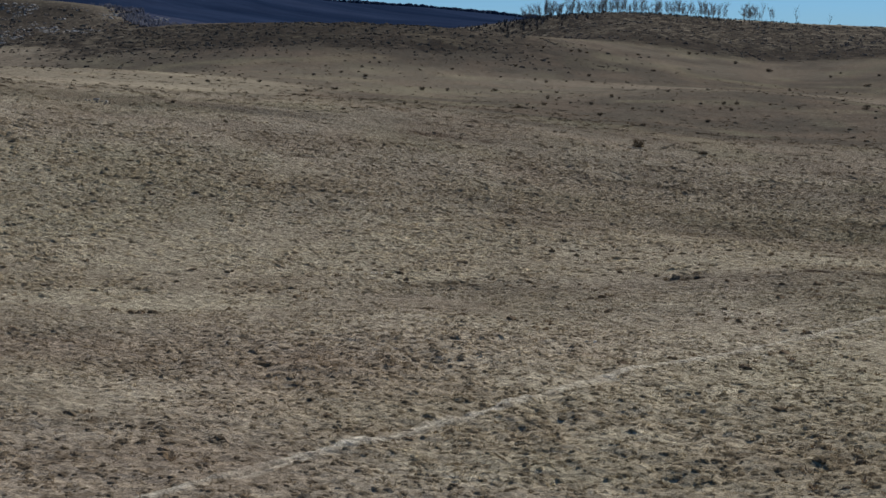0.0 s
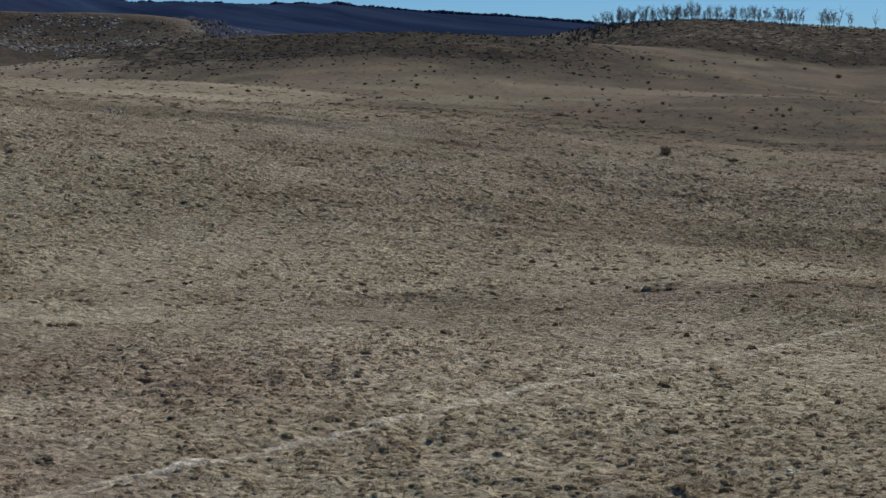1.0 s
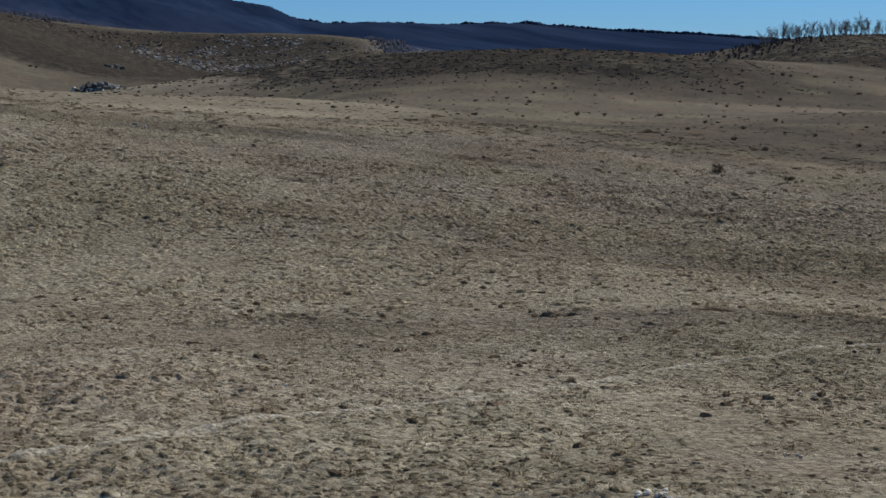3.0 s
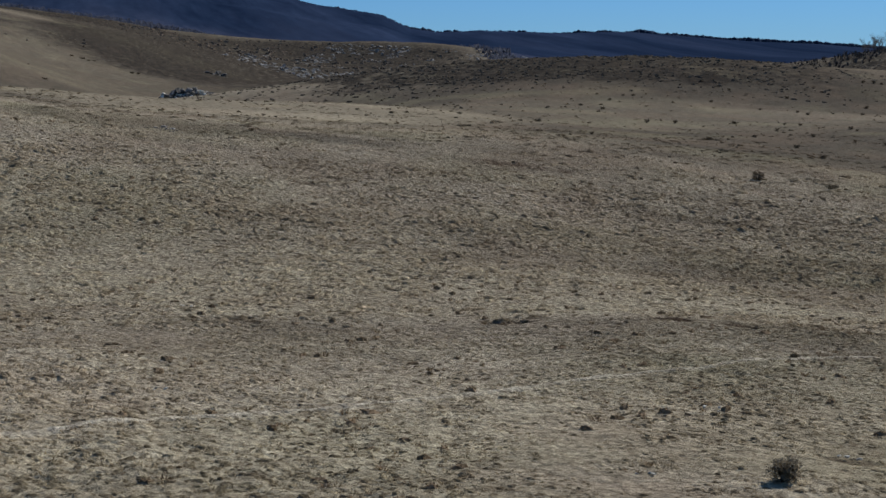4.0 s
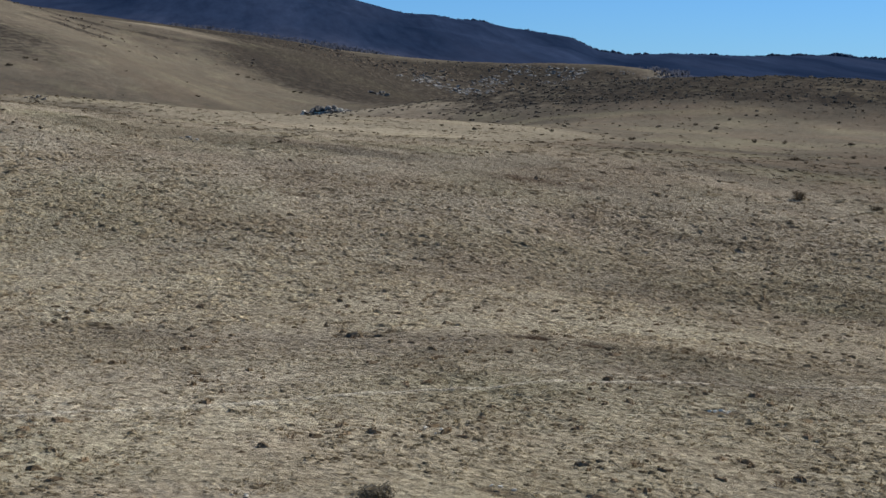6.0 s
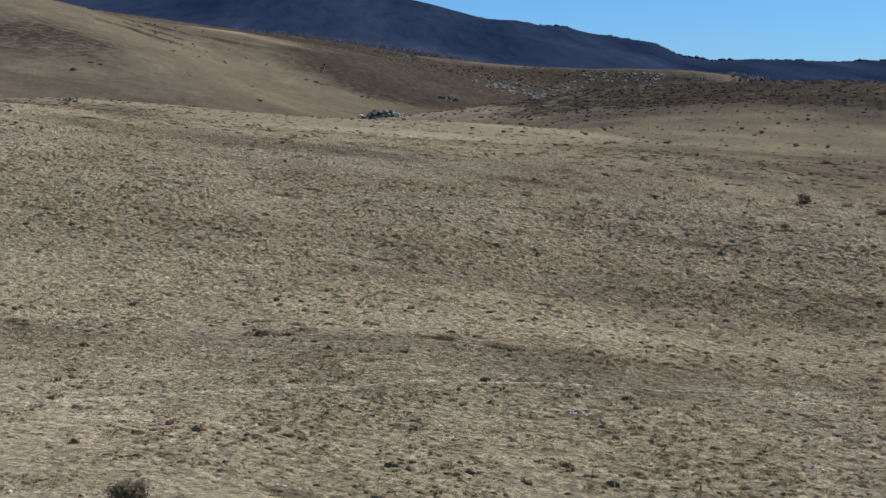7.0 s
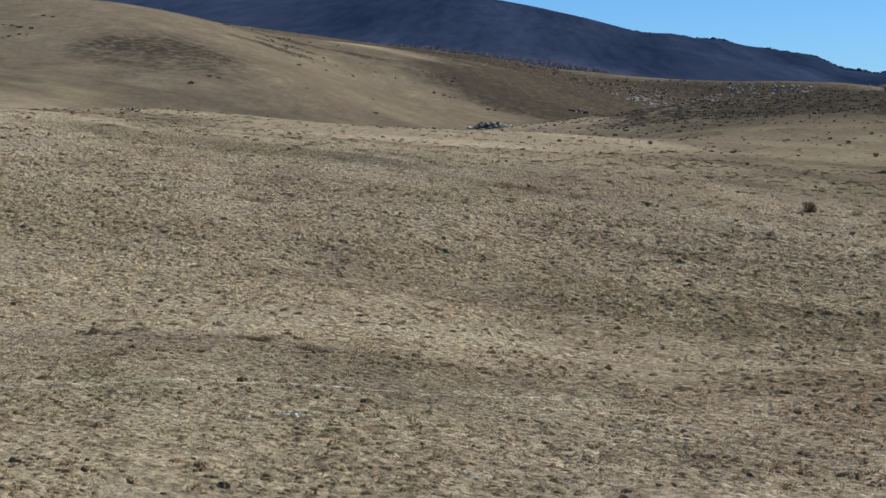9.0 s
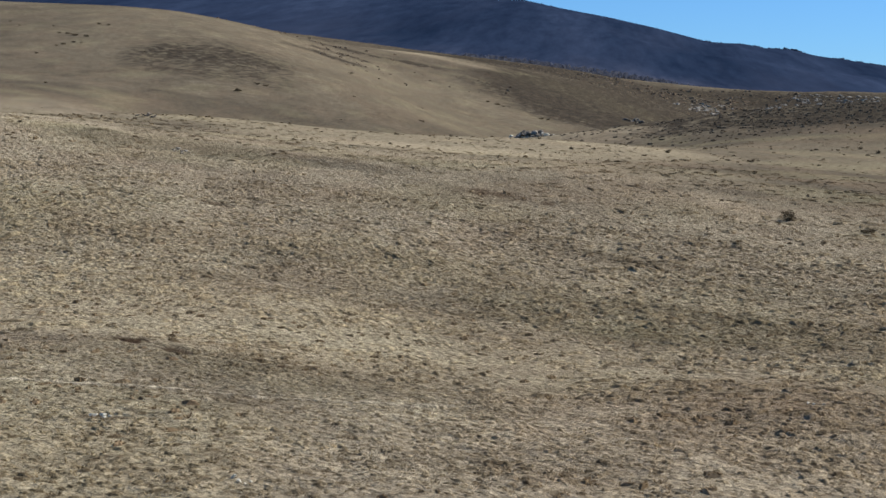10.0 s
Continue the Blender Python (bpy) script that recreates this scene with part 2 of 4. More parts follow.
def dun_and_shade_at(x, y):
    """Browner, thinner grass over the wide slope beyond the valley and on the rise, with shade put into its colour."""
    # on the wide slope the tussocks' shade is darkened into the colour
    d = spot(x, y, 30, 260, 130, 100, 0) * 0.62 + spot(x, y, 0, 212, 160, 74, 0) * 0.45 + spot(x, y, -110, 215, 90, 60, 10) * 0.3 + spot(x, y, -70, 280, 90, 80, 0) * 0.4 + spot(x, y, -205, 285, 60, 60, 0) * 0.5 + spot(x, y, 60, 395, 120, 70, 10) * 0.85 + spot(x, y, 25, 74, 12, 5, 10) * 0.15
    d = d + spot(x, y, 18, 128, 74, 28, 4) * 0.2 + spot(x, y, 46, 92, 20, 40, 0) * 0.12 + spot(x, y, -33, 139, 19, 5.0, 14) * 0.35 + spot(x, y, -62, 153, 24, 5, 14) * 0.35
    # bowl round (-315, 750): the shade of its slope is part of the colour
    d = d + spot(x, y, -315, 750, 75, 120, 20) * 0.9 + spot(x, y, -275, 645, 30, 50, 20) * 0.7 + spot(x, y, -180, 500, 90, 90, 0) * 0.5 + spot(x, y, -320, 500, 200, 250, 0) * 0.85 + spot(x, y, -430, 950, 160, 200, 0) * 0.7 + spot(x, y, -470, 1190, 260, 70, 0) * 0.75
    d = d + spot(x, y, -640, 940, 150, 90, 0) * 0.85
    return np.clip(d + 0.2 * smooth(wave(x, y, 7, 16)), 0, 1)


def soil_at(x, y):
    """Bare dark earth where the turf has slipped."""
    s = spot(x, y, 20.8, 81.2, 1.25, 0.6, -10) + spot(x, y, 24.0, 80.7, 0.9, 0.4, -8) * 0.85 + spot(x, y, 13.5, 79.4, 1.4, 0.3, 12)
    s = s + spot(x, y, 29.0, 56.2, 0.8, 0.4) * 0.6 + spot(x, y, 31.8, 70.0, 1.0, 0.5, 20) * 0.6 + spot(x, y, -12.1, 120.2, 1.6, 0.7) * 0.7
    return np.clip(s + 0.8 * spot(x, y, 0, 142, 5, 1.6, 5) * smooth(wave(x, y, 1.0, 14) + 0.5), 0, 1)


# ---------------------------------------------------------------- materials
def material(name, rough=0.9):
    m = bpy.data.materials.new(name)
    m.use_nodes = True
    b = m.node_tree.nodes["Principled BSDF"]
    b.inputs["Roughness"].default_value = rough
    b.inputs["Specular IOR Level"].default_value = 0.0
    return m, m.node_tree, b


def node(nt, kind, inputs=(), **props):
    n = nt.nodes.new(kind)
    for k, v in props.items():
        setattr(n, k, v)
    for k, v in inputs:
        if isinstance(v, bpy.types.NodeSocket):
            nt.links.new(v, n.inputs[k])
        else:
            n.inputs[k].default_value = v
    return n


def mix(nt, fac, a, b, blend="MIX"):
    n = nt.nodes.new("ShaderNodeMix")
    n.data_type, n.blend_type = "RGBA", blend
    for sock, v in ((n.inputs[0], fac), (n.inputs[6], a), (n.inputs[7], b)):
        if isinstance(v, bpy.types.NodeSocket):
            nt.links.new(v, sock)
        else:
            sock.default_value = v if not isinstance(v, tuple) else (*v, 1)
    return n.outputs[2]


def noise_of(nt, scale, detail=3.0, rough=0.55, vector=None):
    n = node(nt, "ShaderNodeTexNoise", (("Scale", scale), ("Detail", detail), ("Roughness", rough)))
    nt.links.new(vector or position(nt), n.inputs["Vector"])
    return n.outputs["Fac"]


def position(nt):
    return nt.nodes.new("ShaderNodeNewGeometry").outputs["Position"]


def ramp(nt, fac, lo, hi, a=0.0, b=1.0):
    n = node(nt, "ShaderNodeMapRange", (("From Min", lo), ("From Max", hi), ("To Min", a), ("To Max", b)))
    nt.links.new(fac, n.inputs["Value"])
    return n.outputs["Result"]


def attr(nt, name):
    return node(nt, "ShaderNodeAttribute", attribute_name=name).outputs["Fac"]


STRAW, BROWN, PALE, GREEN = (0.398, 0.344, 0.250), (0.333, 0.280, 0.203), (0.462, 0.396, 0.272), (0.304, 0.276, 0.164)
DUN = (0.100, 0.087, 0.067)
HEATH, SOIL, RUDDY = (0.037, 0.033, 0.028), (0.070, 0.046, 0.028), (0.252, 0.182, 0.124)


def turf_colour(nt):
    """The colour of the sward out of its broad patches, the same for the ground and for what stands on it."""
    broad = ramp(nt, noise_of(nt, 0.11, 4.0), 0.34, 0.66)
    c = mix(nt, broad, STRAW, BROWN)
    far = ramp(nt, noise_of(nt, 0.03, 7.0, 0.68), 0.36, 0.64)
    c = mix(nt, 1.0, c, mix(nt, far, (0.80, 0.79, 0.78), (1.16, 1.16, 1.15)), "MULTIPLY")
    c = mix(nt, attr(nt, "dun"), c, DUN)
    drawn = node(nt, "ShaderNodeMapping", (("Scale", (0.22, 1.0, 1.0)), ("Rotation", (0.0, 0.0, 0.12))))
    nt.links.new(position(nt), drawn.inputs["Vector"])
    bands = ramp(nt, noise_of(nt, 0.22, 5.0, 0.66, drawn.outputs[0]), 0.38, 0.62)
    c = mix(nt, ramp(nt, attr(nt, "tufted"), 0.1, 1.0, 0.3, 1.0), c, mix(nt, bands, (0.80, 0.79, 0.78), (1.16, 1.16, 1.15)), "MULTIPLY")
    c = mix(nt, attr(nt, "green"), c, GREEN)
    c = mix(nt, attr(nt, "pale"), c, PALE)
    c = mix(nt, attr(nt, "ruddy"), c, RUDDY)
    c = mix(nt, attr(nt, "track"), c, (0.50, 0.44, 0.33))
    patchy = node(nt, "ShaderNodeMath", operation="MULTIPLY", use_clamp=True)
    nt.links.new(attr(nt, "heath"), patchy.inputs[0])
    nt.links.new(ramp(nt, noise_of(nt, 0.3, 6.0, 0.75), 0.38, 0.60, 0.45, 1.35), patchy.inputs[1])
    c = mix(nt, patchy.outputs[0], c, HEATH)
    return c


def matted(nt, c):
    """Grain of the sward: bleached strands, duller clumps, and dark flecks that put the shade of small gaps into the
    colour.
    """
    fine = noise_of(nt, 3.4, 6.0, 0.7)
    c = mix(nt, 1.0, c, mix(nt, ramp(nt, fine, 0.36, 0.64), (0.60, 0.58, 0.55), (1.46, 1.44, 1.39)), "MULTIPLY")
    grain = noise_of(nt, 15.0, 3.0, 0.6)
    c = mix(nt, 1.0, c, mix(nt, ramp(nt, grain, 0.35, 0.65), (0.78, 0.77, 0.75), (1.24, 1.23, 1.21)), "MULTIPLY")
    mid = noise_of(nt, 0.75, 5.0, 0.65)
    c = mix(nt, 1.0, c, mix(nt, ramp(nt, mid, 0.32, 0.68), (0.80, 0.79, 0.78), (1.16, 1.15, 1.13)), "MULTIPLY")
    c = mix(nt, ramp(nt, noise_of(nt, 2.7, 4.0, 0.7), 0.565, 0.65, 0.0, 0.62), c, (0.120, 0.080, 0.043))
    return mix(nt, ramp(nt, noise_of(nt, 1.3, 3.0, 0.6), 0.57, 0.66, 0.0, 0.50), c, (0.130, 0.092, 0.054))


def relief(nt, scale, depth, strength=None):
    """Fine relief of the sward: small overlapping tufts, ragged by noise."""
    at = node(nt, "ShaderNodeMapping", (("Scale", (0.85, 1.0, 1.0)), ("Rotation", (0.0, 0.0, -0.5))))
    nt.links.new(position(nt), at.inputs["Vector"])
    bent = mix(nt, 0.3, at.outputs[0], node(nt, "ShaderNodeTexNoise", (("Scale", scale * 0.9), ("Detail", 3.0), ("Vector", at.outputs[0]))).outputs["Color"], "ADD")
    cell = node(nt, "ShaderNodeTexVoronoi", (("Scale", scale), ("Vector", bent)))
    ragged = node(nt, "ShaderNodeMath", (("Value", noise_of(nt, scale * 1.6, 6.0, 0.7)),), operation="MULTIPLY_ADD")
    ragged.inputs[1].default_value = 2.0
    nt.links.new(ramp(nt, cell.outputs["Distance"], 0.05, 0.75, 0.95, 0.0), ragged.inputs[2])
    bump = node(nt, "ShaderNodeBump", (("Strength", 1.0), ("Distance", depth)))
    nt.links.new(ragged.outputs[0], bump.inputs["Height"])
    if strength:
        nt.links.new(strength, bump.inputs["Strength"])
    return bump.outputs[0]


def ground_material():
    m, nt, b = material("dry_turf", 0.95)
    c = turf_colour(nt)
    c = matted(nt, c)
    c = mix(nt, attr(nt, "soil"), c, SOIL)
    turned = node(nt, "ShaderNodeMapping", (("Vector", position(nt)), ("Rotation", (0.0, 0.0, -0.5))))
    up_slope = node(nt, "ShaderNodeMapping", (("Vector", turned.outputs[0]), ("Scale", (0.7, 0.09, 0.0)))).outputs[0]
    # the blue of distance haze is put into the forest's base colours
    hazy_canopy = mix(nt, ramp(nt, noise_of(nt, 0.008, 5.0, 0.6, up_slope), 0.36, 0.66), (0.012, 0.021, 0.042), (0.029, 0.042, 0.074))
    hazy_canopy = mix(nt, 1.0, hazy_canopy, mix(nt, ramp(nt, noise_of(nt, 0.07, 4.0, 0.7, up_slope), 0.35, 0.65), (0.80, 0.81, 0.83), (1.20, 1.18, 1.15)), "MULTIPLY")
    hazy_canopy = mix(nt, ramp(nt, noise_of(nt, 0.005, 4.0, 0.6, up_slope), 0.50, 0.68, 0.0, 0.5), hazy_canopy, (0.036, 0.044, 0.070))
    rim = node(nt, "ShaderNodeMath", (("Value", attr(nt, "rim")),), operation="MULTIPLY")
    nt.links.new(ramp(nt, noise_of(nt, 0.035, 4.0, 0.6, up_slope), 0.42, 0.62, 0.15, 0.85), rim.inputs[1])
    hazy_canopy = mix(nt, rim.outputs[0], hazy_canopy, (0.072, 0.074, 0.098))
    c = mix(nt, attr(nt, "woods"), c, hazy_canopy)
    nt.links.new(c, b.inputs["Base Color"])
    nt.links.new(relief(nt, 2.6, 0.23, attr(nt, "tufted")), b.inputs["Normal"])
    return m


def tuft_material(name, thin_part=0.28, dull=(0.84, 0.82, 0.79), bright=(1.16, 1.15, 1.12)):
    """Dry grass blades, which let some of the light behind them through."""
    m, nt, b = material(name, 0.95)
    c = turf_colour(nt)
    one = nt.nodes.new("ShaderNodeNewGeometry").outputs["Random Per Island"]
    c = mix(nt, 1.0, c, mix(nt, ramp(nt, noise_of(nt, 11.0, 4.0, 0.7), 0.35, 0.65), (0.72, 0.70, 0.67), (1.25, 1.24, 1.21)), "MULTIPLY")
    c = matted(nt, c)
    c = mix(nt, 1.0, c, mix(nt, one, dull, bright), "MULTIPLY")
    c = mix(nt, ramp(nt, one, 0.10, 0.24, 0.4, 0.0), c, (0.140, 0.100, 0.060))
    flat = node(nt, "ShaderNodeBsdfDiffuse", (("Color", c), ("Normal", relief(nt, 5.0, 0.07))))
    thin = node(nt, "ShaderNodeBsdfTranslucent", (("Color", c),))
    both = node(nt, "ShaderNodeMixShader", (("Fac", thin_part),))
    nt.links.new(flat.outputs[0], both.inputs[1])
    nt.links.new(thin.outputs[0], both.inputs[2])
    nt.nodes.remove(b)
    nt.links.new(both.outputs[0], nt.nodes["Material Output"].inputs["Surface"])
    return m


def plant_material(name, dark, light, scale=5.0, thin_part=0.4):
    """Twigs and leaves, through which some light comes."""
    m, nt, b = material(name, 0.85)
    one = nt.nodes.new("ShaderNodeNewGeometry").outputs["Random Per Island"]
    c = mix(nt, one, dark, light)
    c = mix(nt, 1.0, c, mix(nt, ramp(nt, noise_of(nt, scale, 3.0), 0.3, 0.7), (0.7, 0.7, 0.7), (1.3, 1.3, 1.3)), "MULTIPLY")
    obj = nt.nodes.new("ShaderNodeObjectInfo").outputs["Random"]
    c = mix(nt, 1.0, c, mix(nt, obj, (0.75, 0.78, 0.75), (1.25, 1.2, 1.1)), "MULTIPLY")
    flat = node(nt, "ShaderNodeBsdfDiffuse", (("Color", c),))
    thin = node(nt, "ShaderNodeBsdfTranslucent", (("Color", c),))
    both = node(nt, "ShaderNodeMixShader", (("Fac", thin_part),))
    nt.links.new(flat.outputs[0], both.inputs[1])
    nt.links.new(thin.outputs[0], both.inputs[2])
    nt.nodes.remove(b)
    nt.links.new(both.outputs[0], nt.nodes["Material Output"].inputs["Surface"])
    return m


def stone_material(name, a, b2):
    m, nt, b = material(name, 0.9)
    c = mix(nt, ramp(nt, noise_of(nt, 1.7, 6.0, 0.7), 0.35, 0.65), a, b2)
    c = mix(nt, ramp(nt, noise_of(nt, 9.0, 3.0), 0.58, 0.68, 0.0, 0.6), c, (0.16, 0.15, 0.12))
    one = nt.nodes.new("ShaderNodeObjectInfo").outputs["Random"]
    c = mix(nt, 1.0, c, mix(nt, one, (0.7, 0.7, 0.7), (1.2, 1.2, 1.2)), "MULTIPLY")
    nt.links.new(c, b.inputs["Base Color"])
    bump = node(nt, "ShaderNodeBump", (("Strength", 0.6), ("Distance", 0.05)))
    nt.links.new(noise_of(nt, 6.0, 6.0, 0.7), bump.inputs["Height"])
    nt.links.new(bump.outputs[0], b.inputs["Normal"])
    return m


GROUND = ground_material()
TUFT = tuft_material("dry_tussock")
BLADE = tuft_material("bleached_blades", 0.4, (0.72, 0.70, 0.66), (1.75, 1.70, 1.59))
# tussock brown: dry grass, with the lumps' own shade put into the colour
DWARF = plant_material("dark_tussock", (0.185, 0.132, 0.078), (0.290, 0.210, 0.130), 9.0, 0.35)
HEATHER = plant_material("heather", (0.120, 0.092, 0.068), (0.220, 0.172, 0.126), 5.0, 0.3)
LEAF = plant_material("bush_leaf", (0.066, 0.052, 0.034), (0.150, 0.118, 0.080))
GREY_LEAF = plant_material("grey_brown_leaf", (0.200, 0.165, 0.115), (0.340, 0.286, 0.205), 5.0, 0.5)
TWIG = plant_material("bush_twig", (0.090, 0.070, 0.050), (0.160, 0.128, 0.094))
TREE_LEAF = plant_material("bare_twigs", (0.090, 0.086, 0.086), (0.150, 0.142, 0.138), 0.8)
BARK = plant_material("tree_bark", (0.110, 0.098, 0.088), (0.190, 0.170, 0.150), 2.0)
# both forest materials: bare twigs, with blue distance haze put into the colour
WOODS = plant_material("hazy_mountain_woods", (0.040, 0.056, 0.095), (0.052, 0.068, 0.110), 0.008, 0.5)
EDGE_WOODS = plant_material("hazy_grey_twigs", (0.084, 0.088, 0.114), (0.128, 0.130, 0.156), 0.05, 0.5)
SCRUB = plant_material("brown_scrub", (0.080, 0.066, 0.058), (0.140, 0.116, 0.100), 0.3, 0.0)
PALE_STONE = stone_material("pale_limestone", (0.60, 0.52, 0.38), (0.80, 0.72, 0.55))
FIELD_STONE = stone_material("field_stone", (0.25, 0.225, 0.185), (0.48, 0.435, 0.36))
GREY_STONE = stone_material("grey_rock", (0.050, 0.042, 0.034), (0.33, 0.29, 0.23))


# ---------------------------------------------------------------- mesh helpers
def mesh_from(name, verts, tris, mat, attrs=(), smooth_shade=False):
    me = bpy.data.meshes.new(name)
    n, k = len(verts), tris.shape[1]
    me.vertices.add(n)
    me.vertices.foreach_set("co", np.ascontiguousarray(verts, np.float32).ravel())
    me.loops.add(tris.size)
    me.loops.foreach_set("vertex_index", np.ascontiguousarray(tris, np.int32).ravel())
    me.polygons.add(len(tris))
    me.polygons.foreach_set("loop_start", np.arange(0, tris.size, k, dtype=np.int32))
    me.polygons.foreach_set("use_smooth", np.full(len(tris), smooth_shade))
    me.update(calc_edges=True)
    for key, values in attrs:
        a = me.attributes.new(key, "FLOAT", "POINT")
        a.data.foreach_set("value", np.ascontiguousarray(values, np.float32))
    me.materials.append(mat)
    return me


def stuff(name, verts, tris, mat, label, category, attrs=()):
    return tagged(new(name, mesh_from(name, verts, tris, mat, attrs)), label, category, "", "stuff")


def thing(name, at, label, category, group=""):
    ob = new(name)
    ob.empty_display_size = 0.2
    ob.location = at
    return tagged(ob, label, category, group)


def part_mesh(name, me, parent, label=""):
    ob = new(name, me)
    ob.parent = parent
    return tagged(ob, label)


def scatter(shapes, x, y, z, size, height, turn, pick):
    """Many copies of a few small shapes, joined: each shape is (verts, tris)."""
    vs, ts, ids, base = [], [], [], 0
    for k, (v, t) in enumerate(shapes):
        m = np.where(pick == k)[0]
        if not len(m):
            continue
        c, s = np.cos(turn[m])[:, None], np.sin(turn[m])[:, None]
        px, py = v[None, :, 0] * size[m][:, None], v[None, :, 1] * size[m][:, None]
        w = np.stack([px * c - py * s + x[m][:, None], px * s + py * c + y[m][:, None], v[None, :, 2] * height[m][:, None] + z[m][:, None]], -1)
        vs.append(w.reshape(-1, 3))
        ts.append((t[None] + base + (np.arange(len(m)) * len(v))[:, None, None]).reshape(-1, 3))
        ids.append(np.repeat(m, len(v)))
        base += len(m) * len(v)
    return np.concatenate(vs), np.concatenate(ts), np.concatenate(ids)


def tufted_at(x, y):
    """How deep the fine relief is: deepest on the slope above the valley, shallow on the far plain."""
    away = np.hypot(x - PIVOT[0], y - PIVOT[1])
    return 0.1 + (0.5 + 0.4 * smooth((away - 98) / 40)) * (1 - smooth((away - 150) / 110))


def zone_attrs(x, y):
    return [("pale", pale_at(x, y)), ("track", np.clip(track_at(x, y), 0, 1)), ("green", green_at(x, y)), ("dun", dun_and_shade_at(x, y)), ("ruddy", ruddy_at(x, y)), ("heath", heath_and_shade_at(x, y)), ("tufted", tufted_at(x, y))]


# ---------------------------------------------------------------- ground sheet
def build_ground():
    az = np.radians(np.concatenate([np.arange(-180, -22, 5.0), np.arange(-22, -7, 0.3), np.arange(-7, 43, 0.1), np.arange(43, 64, 0.25), np.arange(64, 180, 5.0)]))
    ln = np.concatenate([np.arange(math.log(2), math.log(82), 0.07), np.arange(math.log(82), math.log(175), 0.0017), np.arange(math.log(175), math.log(330), 0.0035),
                         np.arange(math.log(330), math.log(1400), 0.011), np.arange(math.log(1400), math.log(4850), 0.02)])
    r = np.exp(ln)
    R, A = np.meshgrid(r, az, indexing="ij")
    X, Y = PIVOT[0] - R * np.sin(A), PIVOT[1] + R * np.cos(A)
    x, y = X.ravel(), Y.ravel()
    z = land(x, y) - 0.12 * soil_at(x, y)
    n, m = R.shape
    i, j = np.meshgrid(np.arange(n - 1), np.arange(m), indexing="ij")
    j2 = (j + 1) % m
    quads = np.stack([i * m + j, i * m + j2, (i + 1) * m + j2, (i + 1) * m + j], -1).reshape(-1, 4)[:, ::-1]
    hub = len(x)
    verts = np.concatenate([np.stack([x, y, z], 1), [[PIVOT[0], PIVOT[1], z[:m].mean()]]])
    xs, ys = verts[:, 0], verts[:, 1]
    woods = smooth(woods_at(xs, ys) / 90)
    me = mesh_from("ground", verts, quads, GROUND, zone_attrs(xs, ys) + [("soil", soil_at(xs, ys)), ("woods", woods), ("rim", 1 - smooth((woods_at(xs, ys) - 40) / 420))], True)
    bm = bmesh.new()
    bm.from_mesh(me)
    bm.verts.ensure_lookup_table()
    for k in range(m):
        bm.faces.new((bm.verts[k], bm.verts[(k + 1) % m], bm.verts[hub]))
    bmesh.ops.recalc_face_normals(bm, faces=bm.faces[:])
    bm.to_mesh(me)
    bm.free()
    tagged(new("ground", me), "rolling upland of dry straw-brown grass and dark heath", "ground", "", "structure")


build_ground()


def build_track():
    """The narrow trodden path: a thin strip of bleached, flattened grass."""
    px, py = np.array([p[0] for p in TRACK], float), np.array([p[1] for p in TRACK], float)
    along = np.concatenate([[0], np.cumsum(np.hypot(np.diff(px), np.diff(py)))])
    d = np.arange(0, along[-1], 0.2)
    x, y = np.interp(d, along, px), np.interp(d, along, py)
    bend = np.ones(21) / 21
    x, y = np.convolve(np.pad(x, 10, "edge"), bend, "valid"), np.convolve(np.pad(y, 10, "edge"), bend, "valid")
    x = x + 0.25 * wave(x, y, 5.0, 71)
    tx, ty = np.gradient(x), np.gradient(y)
    length = np.hypot(tx, ty)
    half = 0.30 + 0.16 * wave(x, y, 1.7, 72)
    across = np.array([-1, -0.55, -0.2, 0.2, 0.55, 1])
    profile = np.array([0, 0.6, 1, 1, 0.6, 0])
    X = x[:, None] - (ty / length)[:, None] * half[:, None] * across
    Y = y[:, None] + (tx / length)[:, None] * half[:, None] * across
    Z = land(X.ravel(), Y.ravel()) + np.tile(np.array([-0.03, 0.04, 0.05, 0.05, 0.04, -0.03]), len(x))
    worn = (profile * np.clip(0.6 + 0.4 * wave(x, y, 3.5, 9) + 0.4 * wave(x, y, 0.9, 10), 0.05, 0.9)[:, None]).ravel()
    n, m = X.shape
    i, j = np.meshgrid(np.arange(n - 1), np.arange(m - 1), indexing="ij")
    quads = np.stack([i * m + j, (i + 1) * m + j, (i + 1) * m + j + 1, i * m + j + 1], -1).reshape(-1, 4)[:, ::-1]
    zones = [(k, worn if k == "track" else a) for k, a in zone_attrs(X.ravel(), Y.ravel())]
    tagged(new("track", mesh_from("track", np.stack([X.ravel(), Y.ravel(), Z], 1), quads, GROUND, zones, True)), "narrow trodden path of bleached flattened grass", "path", "", "structure")


build_track()


# ---------------------------------------------------------------- tussocks and heath
rng = np.random.default_rng(11)


def dome(seed, sides=6):
    """A low uneven mound."""
    g = np.random.default_rng(seed)
    a = np.arange(sides) * 2 * np.pi / sides + g.uniform(-0.3, 0.3, sides)
    r0, r1 = g.uniform(0.6, 1.45, sides), g.uniform(0.3, 0.95, sides)
    v = np.concatenate([np.stack([np.cos(a) * r0, np.sin(a) * r0, np.full(sides, -0.25)], 1),
                        np.stack([np.cos(a) * r1, np.sin(a) * r1, g.uniform(0.2, 0.95, sides)], 1),
                        np.array([[g.uniform(-.2, .2), g.uniform(-.2, .2), 0.9]])])
    t = []
    for k in range(sides):
        n = (k + 1) % sides
        t += [(k, n, sides + n), (k, sides + n, sides + k), (sides + k, sides + n, 2 * sides)]
    v[:, 0] *= g.uniform(1.0, 1.7)
    return v, np.array(t)


